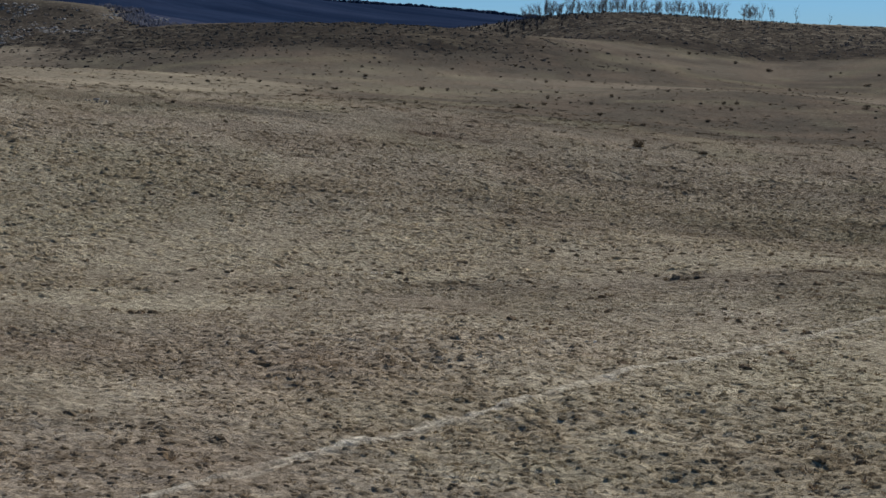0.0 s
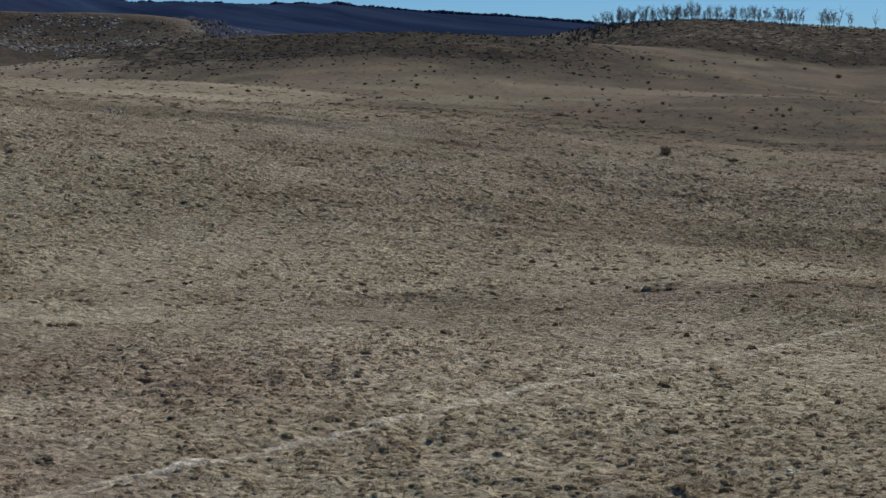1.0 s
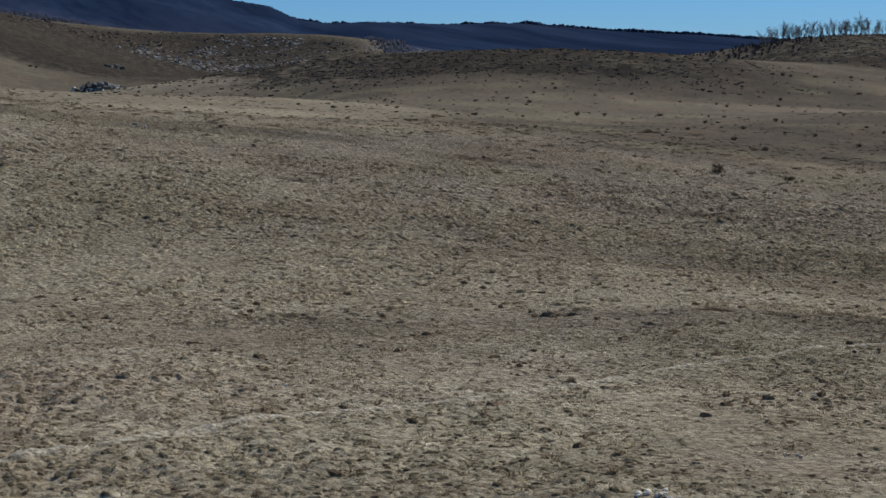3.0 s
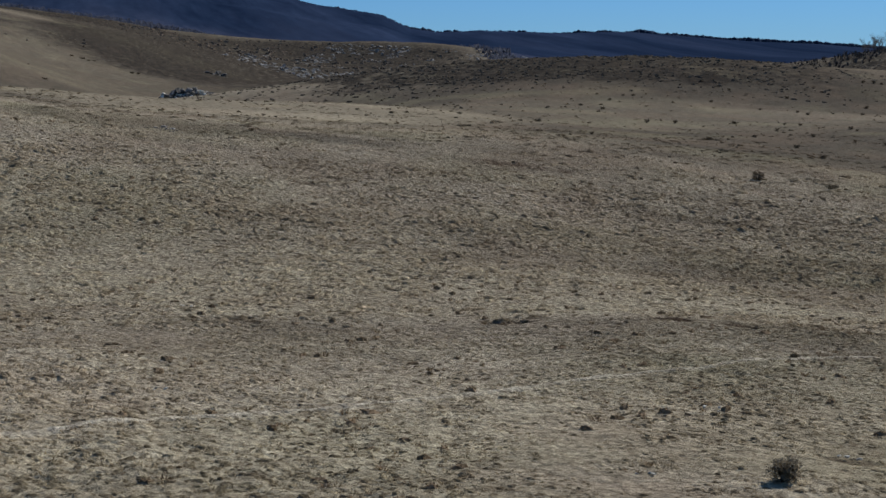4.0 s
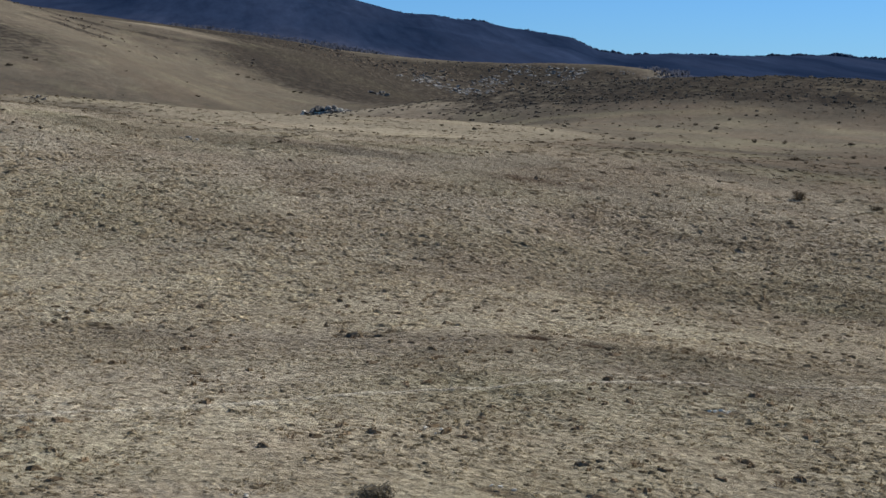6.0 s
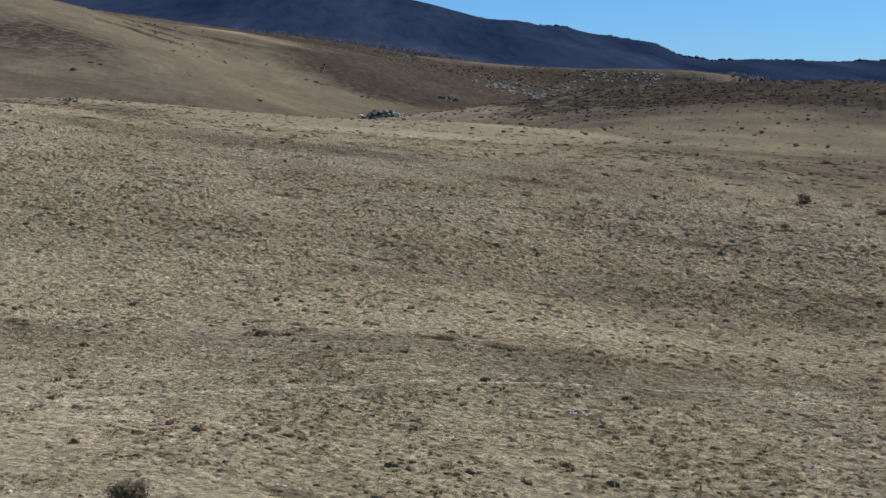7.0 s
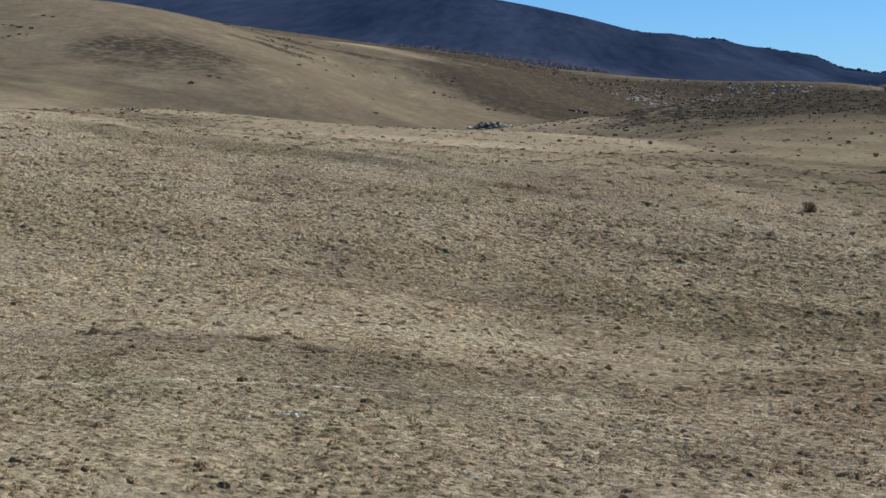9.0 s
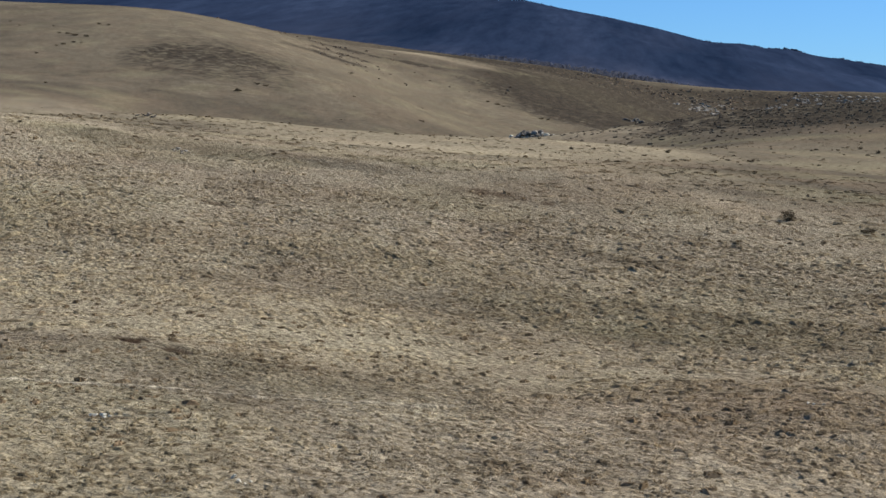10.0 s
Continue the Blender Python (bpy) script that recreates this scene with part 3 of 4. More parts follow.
def sector(count, r0, r1, a0, a1):
    """Random places in a sector round PIVOT, evenly spread."""
    r = np.sqrt(rng.uniform(r0 ** 2, r1 ** 2, count))
    a = np.radians(rng.uniform(a0, a1, count))
    return PIVOT[0] - r * np.sin(a), PIVOT[1] + r * np.cos(a)


def sheaf(seed, blades, wide):
    """A tuft of grass: narrow blades that rise from one foot and arch outwards."""
    g = np.random.default_rng(seed)
    v, t = [], []
    for k in range(blades):
        a = g.uniform(0, 2 * np.pi)
        foot = g.uniform(0, 0.6)
        reach = foot + g.uniform(0.4, 1.2)
        across = np.array([-math.sin(a), math.cos(a), 0]) * wide * g.uniform(0.6, 1.3)
        p = np.array([math.cos(a) * foot, math.sin(a) * foot, -0.1])
        q = np.array([math.cos(a) * reach, math.sin(a) * reach, g.uniform(0.15, 1.0)])
        b = len(v)
        v += [p - across, p + across, q]
        t.append((b, b + 1, b + 2))
    return np.array(v), np.array(t)


def hummock(seed, sides, drawn=2.8):
    """A low soft cushion of matted grass."""
    g = np.random.default_rng(seed)
    a = np.arange(sides) * 2 * np.pi / sides + g.uniform(-0.3, 0.3, sides)
    r0 = g.uniform(0.75, 1.3, sides)
    r1 = r0 * g.uniform(0.45, 0.75, sides)
    v = np.concatenate([np.stack([np.cos(a) * r0, np.sin(a) * r0, np.full(sides, -0.2)], 1),
                        np.stack([np.cos(a) * r1, np.sin(a) * r1, g.uniform(0.45, 0.95, sides)], 1),
                        np.array([[g.uniform(-.25, .25), g.uniform(-.25, .25), 1.0]])])
    t = []
    for k in range(sides):
        n = (k + 1) % sides
        t += [(k, n, sides + n), (k, sides + n, sides + k), (sides + k, sides + n, 2 * sides)]
    v[:, 0] *= g.uniform(0.55 * drawn, drawn)
    return v, np.array(t)


# small pale stones: a group's middle, how many, and how far they lie apart
STONES = ((13.8, 41.6, 5, 0.3), (19.9, 45.5, 22, 0.55), (28.8, 56.4, 5, 0.5), (31.7, 69.9, 7, 0.35), (-3.7, 80.2, 4, 0.5), (40.3, 67.2, 5, 0.35),
          (47.7, 89.4, 4, 0.4), (38.6, 60.5, 4, 0.5), (6.0, 57.8, 3, 0.3), (24.6, 62.0, 4, 0.5), (23.4, 52.1, 4, 0.35))


def stony(x, y):
    """Among the pale stones the turf is worn short."""
    return np.any([np.hypot(x - cx, (y - cy) * 1.2) < spread + 0.15 for cx, cy, n, spread in STONES], axis=0)


def build_tussocks():
    mounds = [hummock(100 + k, 5, 1.7) for k in range(14)]
    mid_mounds = [hummock(115 + k, 4) for k in range(12)]
    far_mounds = [hummock(130 + k, 4) for k in range(9)]
    grass = [sheaf(160 + k, 8, 0.15) for k in range(9)]
    for name, count, r0, r1, a0, a1, s0, s1, low, high, shapes, mat in (
            ("turf_hummocks", 40000, 84, 125, -7, 43, 0.05, 0.17, 0.30, 0.58, mounds, TUFT),
            ("turf_hummocks", 25000, 125, 182, -7, 43, 0.08, 0.26, 0.40, 0.75, mid_mounds, TUFT),
            ("tussocks", 50000, 84, 165, -7, 43, 0.07, 0.20, 0.4, 1.0, grass, BLADE),
            ("far_hummocks", 14000, 176, 290, -8, 46, 0.12, 0.36, 0.25, 0.5, far_mounds, TUFT),
            ("distant_hummocks", 4000, 210, 400, -10, 48, 0.12, 0.36, 0.2, 0.4, far_mounds, TUFT)):
        x, y = sector(count, r0, r1, a0, a1)
        thick = tussocky(x, y) + 0.35 * wave(x, y, 2.6, 21) + 0.3 * wave(x, y, 0.8, 22)
        keep = (thick > 0.25) & (track_at(x, y) < 0.3) & (soil_at(x, y) < 0.4) & ~stony(x, y)
        if name == "far_hummocks":
            keep &= rng.uniform(0, 1, count) > 0.92 * smooth((np.hypot(x - PIVOT[0], y - PIVOT[1]) - 190) / 110 + 0.35 * wave(x, y, 14, 24))
        x, y, thick = x[keep], y[keep], np.clip(thick[keep], 0.2, 1.2)
        n = len(x)
        size = (s0 + (s1 - s0) * rng.uniform(0, 1, n) ** 1.7) * (0.6 + 0.5 * thick)
        height = size * rng.uniform(low, high, n)
        turn = rng.normal(0.4, 0.8, n) if mat is TUFT else rng.uniform(0, 6.28, n)
        v, t, ids = scatter(shapes, x, y, land(x, y) - 0.01, size, height, turn, rng.integers(0, len(shapes), n))
        z = zone_attrs(x, y)
        ob = stuff(name, v, t, mat, "short dry grass tussocks covering the rolling pasture", "grass", [(k, a[ids]) for k, a in z])
        ob.data.polygons.foreach_set("use_smooth", np.full(len(t), mat is TUFT))


build_tussocks()


def blob(seed, lumps=10):
    """A twiggy cushion: a jittered half ball with leaf tips."""
    g = np.random.default_rng(seed)
    v, t = dome(seed, 8)
    v = v * g.uniform(0.9, 1.12, (len(v), 1))
    tips = []
    for k in range(lumps):
        a, e = g.uniform(0, 6.28), g.uniform(0.1, 1.3)
        d = np.array([math.cos(a) * math.cos(e), math.sin(a) * math.cos(e), math.sin(e) * 0.95])
        side = np.cross(d, g.normal(size=3))
        side /= np.linalg.norm(side) + 1e-6
        base = len(v) + len(tips)
        tips += [d * 0.65 + side * 0.22, d * 0.65 - side * 0.22, d * g.uniform(1.05, 1.45)]
        t = np.concatenate([t, [(base, base + 1, base + 2)]])
    return np.concatenate([v, np.array(tips)]), t


def build_dark_tussocks_and_heath():
    groups = [(sector(4500, 84, 125, -4, 42), 0.07, 0.22, 3.4, 0.68), (sector(4600, 125, 195, -4, 46), 0.07, 0.20, 9.0, 0.36), (sector(1300, 190, 260, -8, 46), 0.08, 0.22, 9.0, 0.45),
              (sector(2600, 230, 390, -10, 46), 0.12, 0.34, 9.0, 0.45)]
    for (x, y), s0, s1, apart, limit in groups:
        keep = (0.5 + 0.5 * wave(x, y, apart, 31) > limit) & (track_at(x, y) < 0.4)
        x, y = x[keep], y[keep]
        n = len(x)
        size = s0 + (s1 - s0) * rng.uniform(0, 1, n) ** 2
        v, t, ids = scatter([sheaf(300 + i, 22, 0.16) for i in range(3)] + [blob(310 + i, 9) for i in range(3)], x, y, land(x, y) - 0.02, size * 1.15, size * rng.uniform(0.6, 1.1, n), rng.uniform(0, 6.28, n), rng.integers(0, 6, n))
        stuff("dark_tussocks", v, t, DWARF, "dark brown grass tussocks dotted over the dry pasture", "grass")
    # closed heath on the knoll, on the ridge, on the hillside
    for count, cx, cy, rx, ry, s0, s1 in ((7500, -36, 348, 105, 40, 0.15, 0.5), (5200, 105, 520, 125, 100, 0.25, 0.7), (300, -365, 585, 60, 60, 0.4, 0.9),
                                          (1500, -310, 1070, 170, 110, 0.7, 2.0), (350, -455, 980, 90, 70, 0.4, 1.1)):
        x, y = rng.uniform(-1, 1, count) * rx + cx, rng.uniform(-1, 1, count) * ry + cy
        keep = rng.uniform(0, 1, count) < heath_and_shade_at(x, y) * 1.2 * (0.6 + 0.4 * wave(x, y, 12, 33))
        x, y = x[keep], y[keep]
        n = len(x)
        size = rng.uniform(s0, s1, n)
        v, t, ids = scatter([blob(320 + i, 6) for i in range(6)], x, y, land(x, y) - 0.05, size, size * rng.uniform(0.4, 0.8, n), rng.uniform(0, 6.28, n), rng.integers(0, 6, n))
        stuff("heath_scrub", v, t, HEATHER, "low dark brown heath covering the slope", "heath")


build_dark_tussocks_and_heath()


# ---------------------------------------------------------------- bushes
def tube(bm, a, b, r0, r1, sides=5):
    d = (b - a).normalized()
    u = d.orthogonal().normalized()
    w = d.cross(u)
    rings = []
    for p, r in ((a, r0), (b, r1)):
        rings.append([bm.verts.new(p + (u * math.cos(k * 2 * math.pi / sides) + w * math.sin(k * 2 * math.pi / sides)) * r) for k in range(sides)])
    for k in range(sides):
        bm.faces.new((rings[0][k], rings[0][(k + 1) % sides], rings[1][(k + 1) % sides], rings[1][k]))
    bm.faces.new(rings[1])


def bush_meshes(seed, leaves=420, wide=1.0, tall=0.9):
    """A thorny bush one metre wide: stems and a crown of many small leaves."""
    g = random.Random(seed)
    bm = bmesh.new()
    ends = []
    for k in range(9):
        a = g.uniform(0, 6.28)
        lean = g.uniform(0.1, 0.75)
        p = Vector((math.cos(a) * 0.04, math.sin(a) * 0.04, -0.06))
        q = Vector((math.cos(a) * lean * 0.3 * wide, math.sin(a) * lean * 0.3 * wide, tall * g.uniform(0.3, 0.45)))
        tube(bm, p, q, 0.022, 0.014, 4)
        for j in range(3):
            b = a + g.uniform(-0.9, 0.9)
            e = q + Vector((math.cos(b) * g.uniform(0.05, 0.24) * wide, math.sin(b) * g.uniform(0.05, 0.24) * wide, tall * g.uniform(0.1, 0.45)))
            tube(bm, q, e, 0.012, 0.005, 3)
            ends.append(e)
    stems = bpy.data.meshes.new("stem")
    bm.to_mesh(stems)
    bm.free()
    stems.materials.append(TWIG)
    centres = [(e, g.uniform(0.09, 0.17)) for e in ends] + [(Vector((g.uniform(-.3, .3) * wide, g.uniform(-.3, .3) * wide, tall * g.uniform(.08, .55))), g.uniform(.13, .22)) for _ in range(26)]
    vs, ts = [], []
    for k in range(leaves):
        c, rad = g.choice(centres)
        d = Vector((g.gauss(0, 1), g.gauss(0, 1), g.gauss(0, 0.8))).normalized()
        p = c + d * rad * g.uniform(0.5, 1.1)
        u = Vector((g.gauss(0, 1), g.gauss(0, 1), g.gauss(0, 1))).normalized()
        w = d.cross(u).normalized() if d.cross(u).length > 1e-3 else Vector((1, 0, 0))
        s = g.uniform(0.026, 0.056)
        b = len(vs)
        vs += [p - w * s, p + u * s * 0.6, p + w * s, p + d * s * 0.8]
        ts += [(b, b + 1, b + 2), (b, b + 2, b + 3)]
    crown = mesh_from("crown", np.array([tuple(v) for v in vs]), np.array(ts), LEAF)
    return stems, crown


BUSHES_PLAIN = [(-3.9, 202.3, 0.61), (-3.9, 255.2, 0.96), (0.5, 257.8, 0.78), (15.3, 226.8, 0.84), (17.4, 248.9, 0.75), (17.6, 269.3, 0.61), (20.3, 267.1, 0.81), (20.6, 299.6, 0.9), (18.6, 303.1, 0.69), (21.9, 207.3, 0.92), (23.3, 234, 0.88), (28.5, 251.8, 0.86), (29.5, 249, 0.57), (29.2, 228.4, 0.6), (25.6, 189.1, 0.85), (20.3, 153.5, 1.37), (31.4, 321.6, 1.1), (30.5, 305.6, 0.93), (15.6, 325, 0.99), (11.5, 303.4, 0.69), (40.5, 280.2, 0.86), (40, 264.2, 0.71), (33.4, 225.8, 0.86), (47.5, 239.3, 0.82), (45.2, 231.7, 0.71)]
BUSHES_SLOPE = [(38.6, 215.2, 0.89), (49.4, 349.8, 1.34), (50.1, 383.7, 1.17), (30.8, 362.6, 1.1), (33.2, 364.5, 1.1), (34.9, 364.8, 1.1), (20.1, 360.2, 0.82), (23.8, 359.4, 0.82), (3.6, 327.4, 0.74), (1.6, 309.3, 0.82), (-13.6, 306.8, 0.82), (-16.6, 296.2, 0.79), (-14.5, 294.6, 0.56), (-14.9, 277.3, 0.94), (-19.8, 282.7, 0.86), (-28.7, 228.7, 0.87), (-23.6, 239.9, 0.55), (-39.4, 212.1, 0.66), (-39.9, 146, 0.53), (-26.3, 142.5, 0.52), (-113.6, 331.5, 0.94), (68, 412.2, 1.26), (70.7, 415.6, 1.12), (79.5, 404.6, 1.24), (59.7, 395.9, 0.9), (37.8, 243.6, 0.55), (-68.6, 313.9, 0.72), (-59.4, 218.6, 0.57), (-91.9, 324.3, 0.64)]
BUSHES_RIDGE = [(85.6, 390.5, 1.84), (98.3, 376.3, 0.9), (103, 384.8, 0.77), (65.9, 309.5, 0.75), (53, 239.9, 0.57), (56.6, 235, 0.54), (70, 258.7, 0.73), (43.4, 231.9, 0.55), (45.5, 239.9, 0.75), (109.7, 373.2, 1.2), (68.7, 239.8, 1.34), (73, 247.8, 0.61)]
BUSHES_LOW = [(27, 153.2, 1.22), (10.5, 208.9, 1.58), (101, 352.5, 2.02), (-17.2, 231.4, 1.09), (9.2, 269.9, 1.26)]
BUSHES_HILL = [(-365.7, 402.3, 1.31), (-361.4, 402.7, 1.74), (-356.2, 401.4, 2.57), (-351.5, 402.7, 1.92), (-339.7, 379.3, 1.22), (-340.7, 383.1, 1.64), (-342.9, 389.4, 1.67), (-340.4, 390.9, 1.04), (-326.4, 359.7, 1.17), (-394.5, 407.4, 1.13), (-381.7, 413.2, 1.13), (-407.5, 413.3, 1.17), (-374.8, 429.5, 1.82), (-369.8, 429.9, 1.58), (-256.2, 305.2, 0.97), (-313.6, 395.5, 1), (-240.7, 364.8, 2.42), (-246.9, 380, 1.78), (-244.1, 380.9, 1.78), (-231.8, 409.4, 0.91)]
BUSHES_FAR_HILL = [(-207.3, 372.8, 0.83), (-68.5, 199.4, 0.49), (-211, 418, 1.8), (-244.2, 463.6, 1.01), (-63.3, 210.3, 0.74), (-297.3, 488.3, 2.23), (-308.6, 520.7, 1.41), (-292, 577, 2), (-287.4, 577.8, 2.23), (-284.6, 578.1, 1.49), (-283.8, 581.4, 1.49), (-262.4, 574.1, 1.94), (-261.1, 577.2, 1.94), (-50.5, 132.6, 0.52), (-106.7, 178.8, 0.69), (-106, 175.7, 0.85), (-99.6, 181.2, 0.5), (-26, 216.5, 0.69), (-32.9, 214.8, 0.7)]


def build_bushes():
    kinds = [bush_meshes(40 + k, 760, 1.0, (0.75, 0.9, 0.65, 1.0)[k]) for k in range(4)]
    low = [bush_meshes(60 + k, 560, 1.15, 0.5) for k in range(2)]
    g = random.Random(9)
    for rows, label, group, pool in ((BUSHES_PLAIN, "small dark thorny bush on the dry grass plain", "bushes on the plain", kinds),
                                     (BUSHES_SLOPE, "small dark thorny bush on the grassy slope", "bushes on the slope", kinds),
                                     (BUSHES_RIDGE, "small dark bush below the heath-covered ridge", "bushes below the ridge", kinds),
                                     (BUSHES_LOW, "low spreading brown bush on the dry grass plain", "bushes on the plain", low),
                                     (BUSHES_HILL, "low dark scrub bush on the pale hillside", "bushes on the hillside", low),
                                     (BUSHES_FAR_HILL, "low dark scrub bush on the far hillside", "bushes on the hillside", low)):
        for x, y, s in rows:
            stems, crown = g.choice(pool)
            b = thing("bush", (x, y, float(land(x, y)) - 0.06 * s), label, "bush", group)
            b.scale = (1.08 * s, 1.08 * s, s * g.uniform(0.62, 0.88))
            b.rotation_euler = (0, 0, g.uniform(0, 6.28))
            part_mesh("stem", stems, b)
            part_mesh("crown", crown, b)
    # the bush that the camera passes nearest
    stems, crown = bush_meshes(77, 1900, 1.0, 0.85)
    crown.materials[0] = GREY_LEAF
    b = thing("bush", (27.2, 52.1, float(land(27.2, 52.1))), "twiggy dark brown thorn bush standing alone in short grass", "bush")
    b.scale = (1.08, 1.08, 0.84)
    part_mesh("stem", stems, b)
    part_mesh("crown", crown, b)


build_bushes()


# ---------------------------------------------------------------- rocks
def rock_mesh(name, seed, mat, rough=0.35, cuts=2):
    g = random.Random(seed)
    bm = bmesh.new()
    bmesh.ops.create_icosphere(bm, subdivisions=cuts, radius=1.0)
    planes = [(Vector((g.gauss(0, 1), g.gauss(0, 1), g.gauss(0, 1))).normalized(), g.uniform(0.38, 0.8)) for _ in range(10)]
    for v in bm.verts:
        for n, d in planes:
            over = v.co.dot(n) - d
            if over > 0:
                v.co -= n * over
        v.co *= 1 + rough * 0.3 * noise.noise(v.co * 2.1 + Vector((seed, 0, 0)))
    me = bpy.data.meshes.new(name)
    bm.to_mesh(me)
    bm.free()
    me.materials.append(mat)
    return me


def build_rocks():
    g = random.Random(21)
    boulders = [rock_mesh("boulder", 500 + k, GREY_STONE) for k in range(6)]
    pale = [rock_mesh("boulder", 520 + k, PALE_STONE) for k in range(4)]
    field = [rock_mesh("boulder", 530 + k, FIELD_STONE) for k in range(4)]
    for cx, cy, wide, tall, count, pool, label in ((-146.5, 379.5, 9.5, 2.8, 120, boulders + pale[:1], "grey limestone outcrop with dark clefts in a hollow"),
                                                   (-258, 648, 6.0, 2.4, 22, boulders, "dark broken rocks on the slope of a hollow"),
                                                   (-32.0, 135.6, 1.9, 0.42, 20, field + boulders[:3], "broken pale rocks lying in the dark heath"),
                                                   (-87.6, 184.0, 2.0, 0.6, 18, boulders, "low pale rock slab at the hill's foot")):
        o = thing("rock_outcrop", (cx, cy, float(land(cx, cy))), label, "rocks")
        for k in range(count):
            a, d = g.uniform(0, 6.28), math.sqrt(g.uniform(0, 1))
            x, y = math.cos(a) * d * wide, math.sin(a) * d * wide * 0.5
            s = tall * g.uniform(0.14, 0.42) * (1.2 - 0.6 * d)
            # some boulders take paler stone, sunlit faces put into the colour
            lit = tall > 2.5 and x > -2 and g.random() < 0.13
            p = part_mesh("boulder", g.choice(pale if lit else pool), o)
            p.location = (x, y, float(land(cx + x, cy + y) - land(cx, cy)) + s * 0.25 + tall * 0.75 * (1 - d * d) * (k % 3) / 2)
            p.scale = (s * g.uniform(1.2, 2.6), s * g.uniform(0.9, 1.5), s * g.uniform(0.7, 1.3))
            p.rotation_euler = (g.uniform(-0.3, 0.3), g.uniform(-0.3, 0.3), g.uniform(0, 6.28))
    small = [rock_mesh("stone", 540 + k, PALE_STONE, 0.3, 1) for k in range(5)]
    for cx, cy, count, spread in STONES:
        for k in range(count):
            x, y = cx + g.uniform(-1, 1) * spread, cy + g.uniform(-1, 1) * spread * 0.6
            s = g.uniform(0.04, 0.10) * (1.25 if count > 10 else 1.0)
            o = tagged(new("stone", g.choice(small)), "small pale stone lying in the short dry grass", "stone", "pale stones in the grass")
            o.matrix_world = Matrix.LocRotScale((x, y, float(land(x, y)) + s * 0.5), Euler((g.uniform(-.3, .3), g.uniform(-.3, .3), g.uniform(0, 6.28))), (s * 1.4, s * 1.1, s * 0.6))
    # boulder field in the valley
    q = np.random.default_rng(4)
    n = 2800
    x, y = q.uniform(-392, -215, n), q.uniform(955, 1180, n)
    keep = wave(x, y, 40, 41) + 0.7 * wave(x, y, 14, 42) > 0.0
    x, y = x[keep], y[keep]
    n = len(x)
    shapes = [dome(700 + k) for k in range(5)]
    s = 0.4 + 1.3 * q.uniform(0, 1, n) ** 2
    v, t, ids = scatter(shapes, x, y, land(x, y) - 0.1, s * 1.15, s * q.uniform(0.35, 0.75, n), q.uniform(0, 6.28, n), q.integers(0, 5, n))
    stuff("boulder_field", v, t, FIELD_STONE, "pale boulders strewn over the dark valley floor", "rocks")


build_rocks()


# ---------------------------------------------------------------- trees
def tree_meshes(seed, leafy=0.6):
    """A slender upland tree ten metres tall: tapered trunk with limbs, and a loose crown."""
    g = random.Random(seed)
    bm = bmesh.new()
    tips = []

    def grow(p, d, length, r, level):
        q = p
        for k in range(3):
            d = (d + Vector((g.uniform(-.18, .18), g.uniform(-.18, .18), 0.08))).normalized()
            e = q + d * length / 3
            tube(bm, q, e, r * (1 - 0.2 * k), r * (1 - 0.2 * (k + 1)), 5 if level < 2 else 3)
            q = e
            if level < 2:
                for _ in range(3 if level < 1 else 2):
                    side = Vector((g.gauss(0, 1), g.gauss(0, 1), g.uniform(-0.1, 0.9))).normalized()
                    grow(q, (d * 0.6 + side).normalized(), length * g.uniform(0.35, 0.6), r * 0.45, level + 1)
            if level > 0 or k == 2:
                tips.append(q)

    lean = Vector((g.uniform(-.12, .12), g.uniform(-.12, .12), 1)).normalized()
    grow(Vector((0, 0, -0.3)), lean, 6.2, 0.17, 0)
    trunk = bpy.data.meshes.new("trunk")
    bm.to_mesh(trunk)
    bm.free()
    trunk.materials.append(BARK)
    vs, ts = [], []
    for p in tips:
        if g.random() > leafy:
            continue
        for _ in range(13):
            c = p + Vector((g.gauss(0, 1), g.gauss(0, 1), g.gauss(0, 0.8))) * 0.42
            d = Vector((g.gauss(0, 1), g.gauss(0, 1), g.uniform(-0.8, 1.2))).normalized() * g.uniform(0.2, 0.5)
            w = d.cross(Vector((g.gauss(0, 1), g.gauss(0, 1), 0.3))).normalized() * g.uniform(0.014, 0.032)
            b = len(vs)
            vs += [c - w, c + w, c + d]
            ts.append((b, b + 1, b + 2))
    crown = mesh_from("crown", np.array([tuple(v) for v in vs]), np.array(ts), TREE_LEAF)
    return trunk, crown


def build_treeline():
    g = random.Random(31)
    kinds = [tree_meshes(80 + k, (0.95, 0.7, 0.85, 0.55, 1.0, 0.4)[k]) for k in range(6)]
    bare = tree_meshes(95, 0.04)
    spots = []
    for k in range(190):
        a = radians(g.uniform(-13.0, -3.0))
        if radians(-10.4) > a and g.random() < 0.7:
            continue
        r = g.uniform(585, 640) + 45 * max(0, (-math.degrees(a) - 8) / 6)
        spots.append((-math.sin(a) * r, math.cos(a) * r, g.uniform(0.32, 0.78), g.choice(kinds), "slender tree with a thin twiggy crown on the ridge"))
    for a, s in ((-12.0, 0.95), (-13.3, 0.8), (-14.5, 0.5), (-6.6, 1.05)):
        spots.append((-math.sin(radians(a)) * 630, math.cos(radians(a)) * 630, s, bare, "tall bare leafless tree on the ridge"))
    for x, y, s, (trunk, crown), label in spots:
        t = thing("tree", (x, y, float(land(x, y))), label, "tree", "trees along the ridge")
        t.scale = (s * g.uniform(0.6, 0.85), s * g.uniform(0.6, 0.85), s)
        t.rotation_euler = (0, 0, g.uniform(0, 6.28))
        part_mesh("trunk", trunk, t)
        part_mesh("crown", crown, t)


build_treeline()


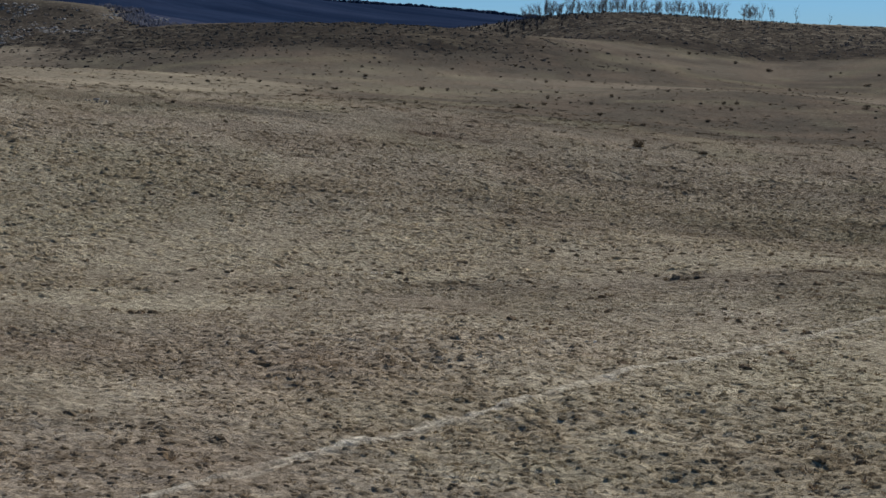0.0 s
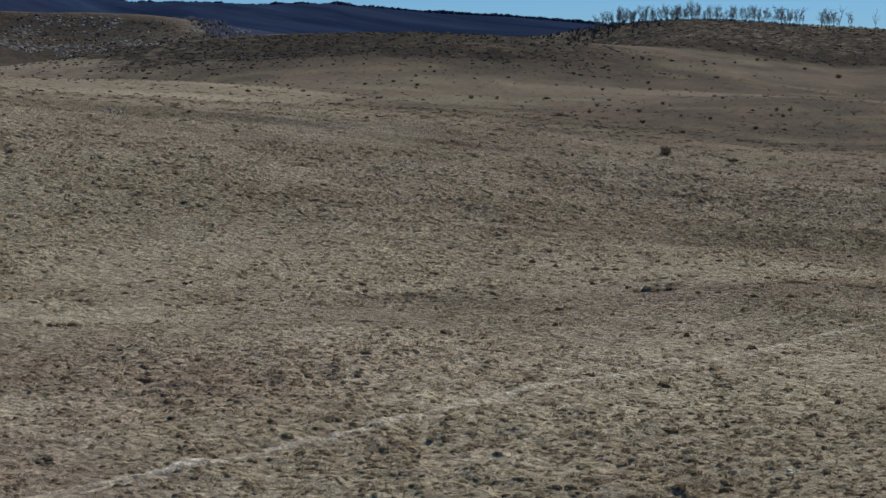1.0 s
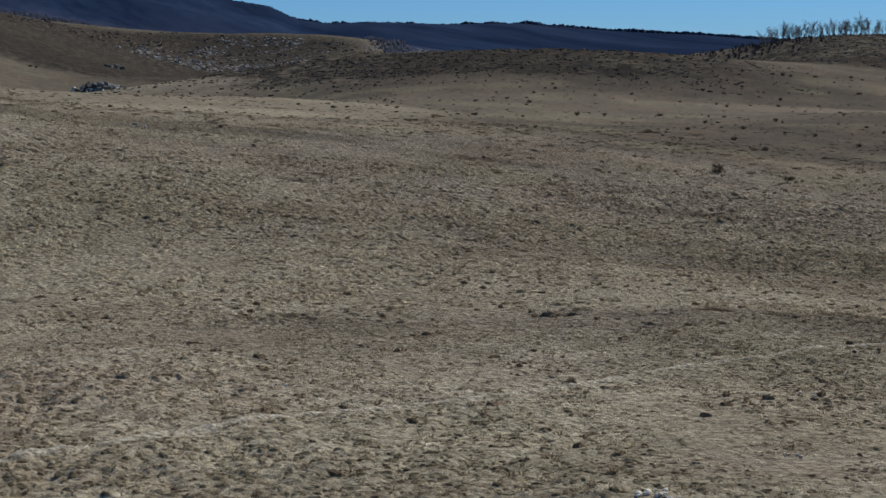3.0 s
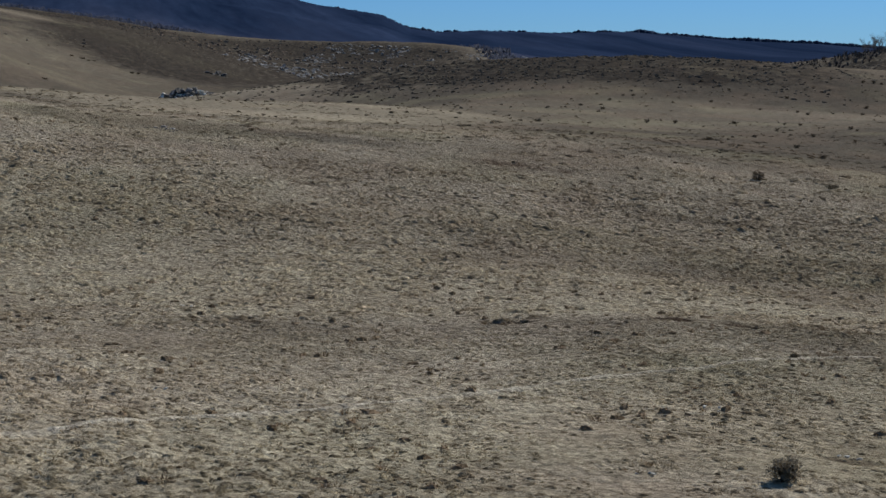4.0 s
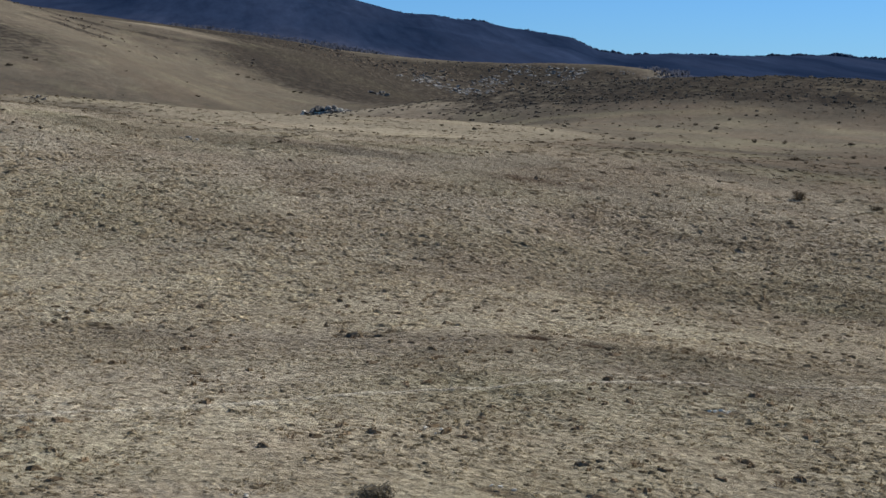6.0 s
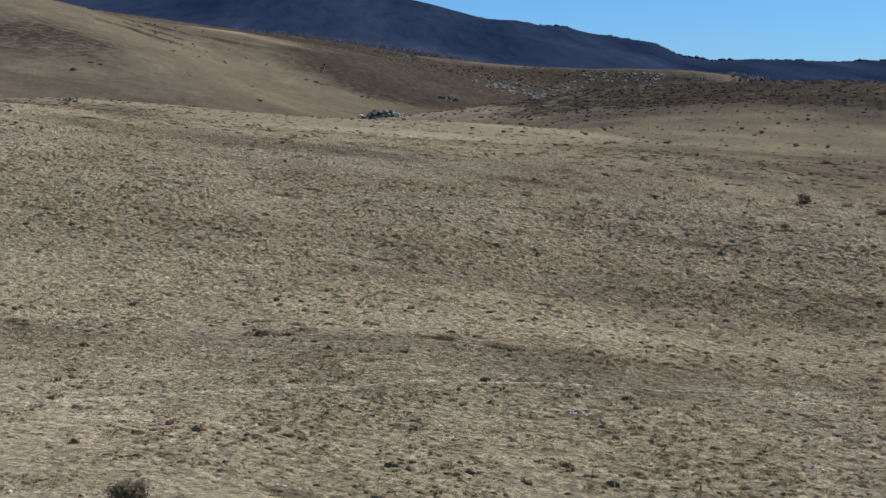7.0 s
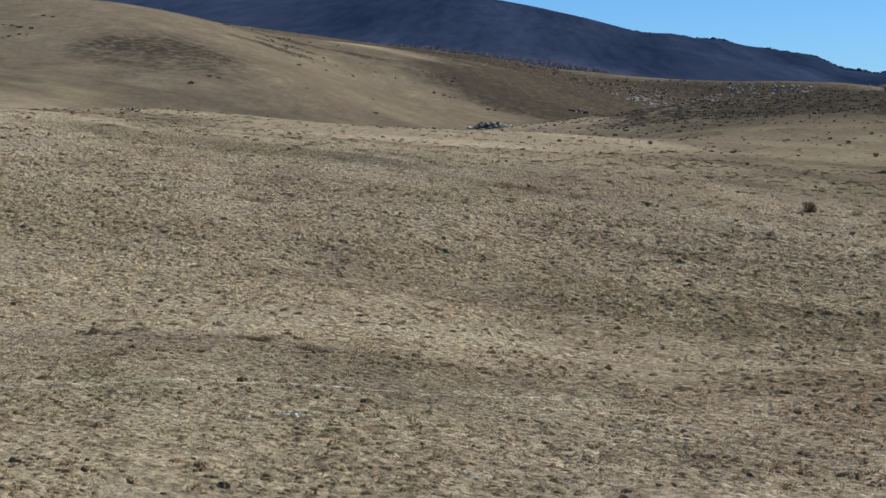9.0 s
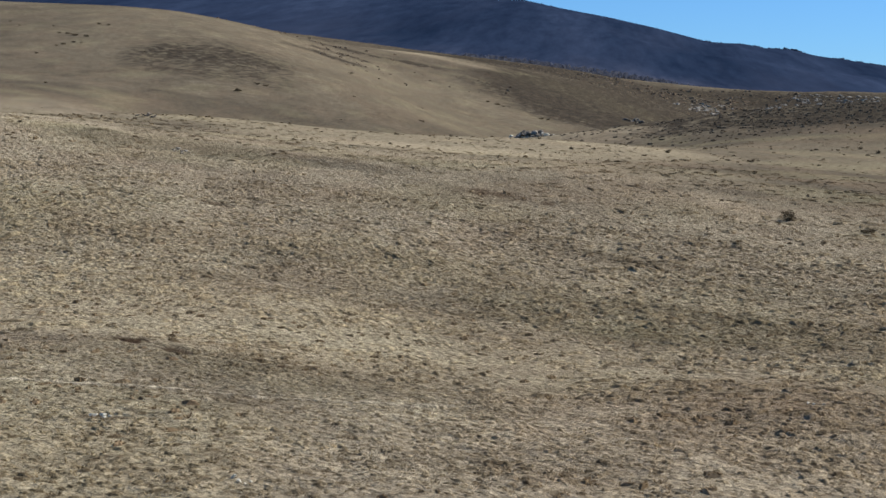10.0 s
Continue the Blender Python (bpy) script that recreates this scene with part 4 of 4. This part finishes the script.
def crown_shape(seed, sides=5):
    """A far leafless tree: a rounded, uneven crown."""
    g = np.random.default_rng(seed)
    a = np.arange(sides) * 2 * np.pi / sides + g.uniform(-0.35, 0.35, sides)
    r0, r1 = g.uniform(0.4, 0.6, sides), g.uniform(0.3, 0.52, sides)
    v = np.concatenate([np.stack([np.cos(a) * r0, np.sin(a) * r0, np.full(sides, 0.0)], 1), np.stack([np.cos(a + 0.4) * r1, np.sin(a + 0.4) * r1, g.uniform(0.55, 0.85, sides)], 1),
                        np.array([[g.uniform(-.15, .15), g.uniform(-.15, .15), g.uniform(0.92, 1.1)]])])
    t = []
    for k in range(sides):
        n = (k + 1) % sides
        t += [(k, n, sides + n), (k, sides + n, sides + k), (sides + k, sides + n, 2 * sides)]
    return v, np.array(t)


def twig_shape(seed):
    """A far small tree: a tall uneven clump of bare twigs."""
    g = np.random.default_rng(seed)
    v, t = [], []
    for k in range(7):
        a = g.uniform(0, 2 * np.pi)
        d = np.array([math.cos(a), math.sin(a), 0])
        side = np.array([-d[1], d[0], 0]) * g.uniform(0.11, 0.19)
        p = d * g.uniform(0.0, 0.2) + np.array([0, 0, g.uniform(-0.05, 0.3)])
        q = d * g.uniform(0.15, 0.5) + np.array([0, 0, g.uniform(0.7, 1.05)])
        t.append((3 * k, 3 * k + 1, 3 * k + 2))
        v += [p - side, p + side, q]
    return np.array(v), np.array(t)


def build_woods():
    q = np.random.default_rng(17)
    shapes = [crown_shape(900 + k) for k in range(8)]
    twigs = [twig_shape(920 + k) for k in range(8)]
    # the trees that show against the sky; below them the canopy is part of the ground sheet
    n = 8000
    r = q.uniform(3325, 3450, n)
    a = np.radians(q.uniform(-16, 56, n))
    x, y = 30 - r * np.sin(a), 15 + r * np.cos(a)
    s = q.uniform(6, 11, n) * (1.1 + 0.6 * wave(x, y, 45, 62))
    v, t, ids = scatter(shapes, x, y, land(x, y) - 0.8, s * 1.1, 0.75 * s, q.uniform(0, 6.28, n), q.integers(0, 8, n))
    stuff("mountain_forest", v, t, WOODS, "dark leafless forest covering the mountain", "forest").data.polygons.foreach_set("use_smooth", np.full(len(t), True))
    n = 34000
    a = np.radians(q.uniform(4, 48, n))
    r = q.uniform(780, 1800, n)
    x, y = 30 - r * np.sin(a), 15 + r * np.cos(a)
    inside = woods_at(x, y)
    keep = (inside > 0) & (inside < 150 + 90 * wave(x, y, 160, 61))
    x, y = x[keep], y[keep]
    n = len(x)
    s = q.uniform(3.5, 6.5, n)
    v, t, ids = scatter(twigs, x, y, land(x, y) - 0.5, s * 1.1, 0.8 * s, q.uniform(0, 6.28, n), q.integers(0, 8, n))
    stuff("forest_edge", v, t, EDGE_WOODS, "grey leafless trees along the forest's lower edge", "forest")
    # scrub on the ridge's shoulder and between its trees
    a = np.radians(q.uniform(-13.5, -2.5, 700))
    r = q.uniform(575, 640, 700)
    x, y = np.concatenate([q.normal(14, 26, 300), -np.sin(a) * r]), np.concatenate([q.normal(590, 30, 300), np.cos(a) * r])
    s = np.concatenate([q.uniform(1.0, 2.4, 300), q.uniform(0.5, 1.4, 700)])
    n = len(x)
    v, t, ids = scatter(twigs, x, y, land(x, y) - 0.3, s * 0.9, s, q.uniform(0, 6.28, n), q.integers(0, 8, n))
    stuff("scrub_wood", v, t, SCRUB, "brown leafless scrub wood on the ridge", "woods")


build_woods()
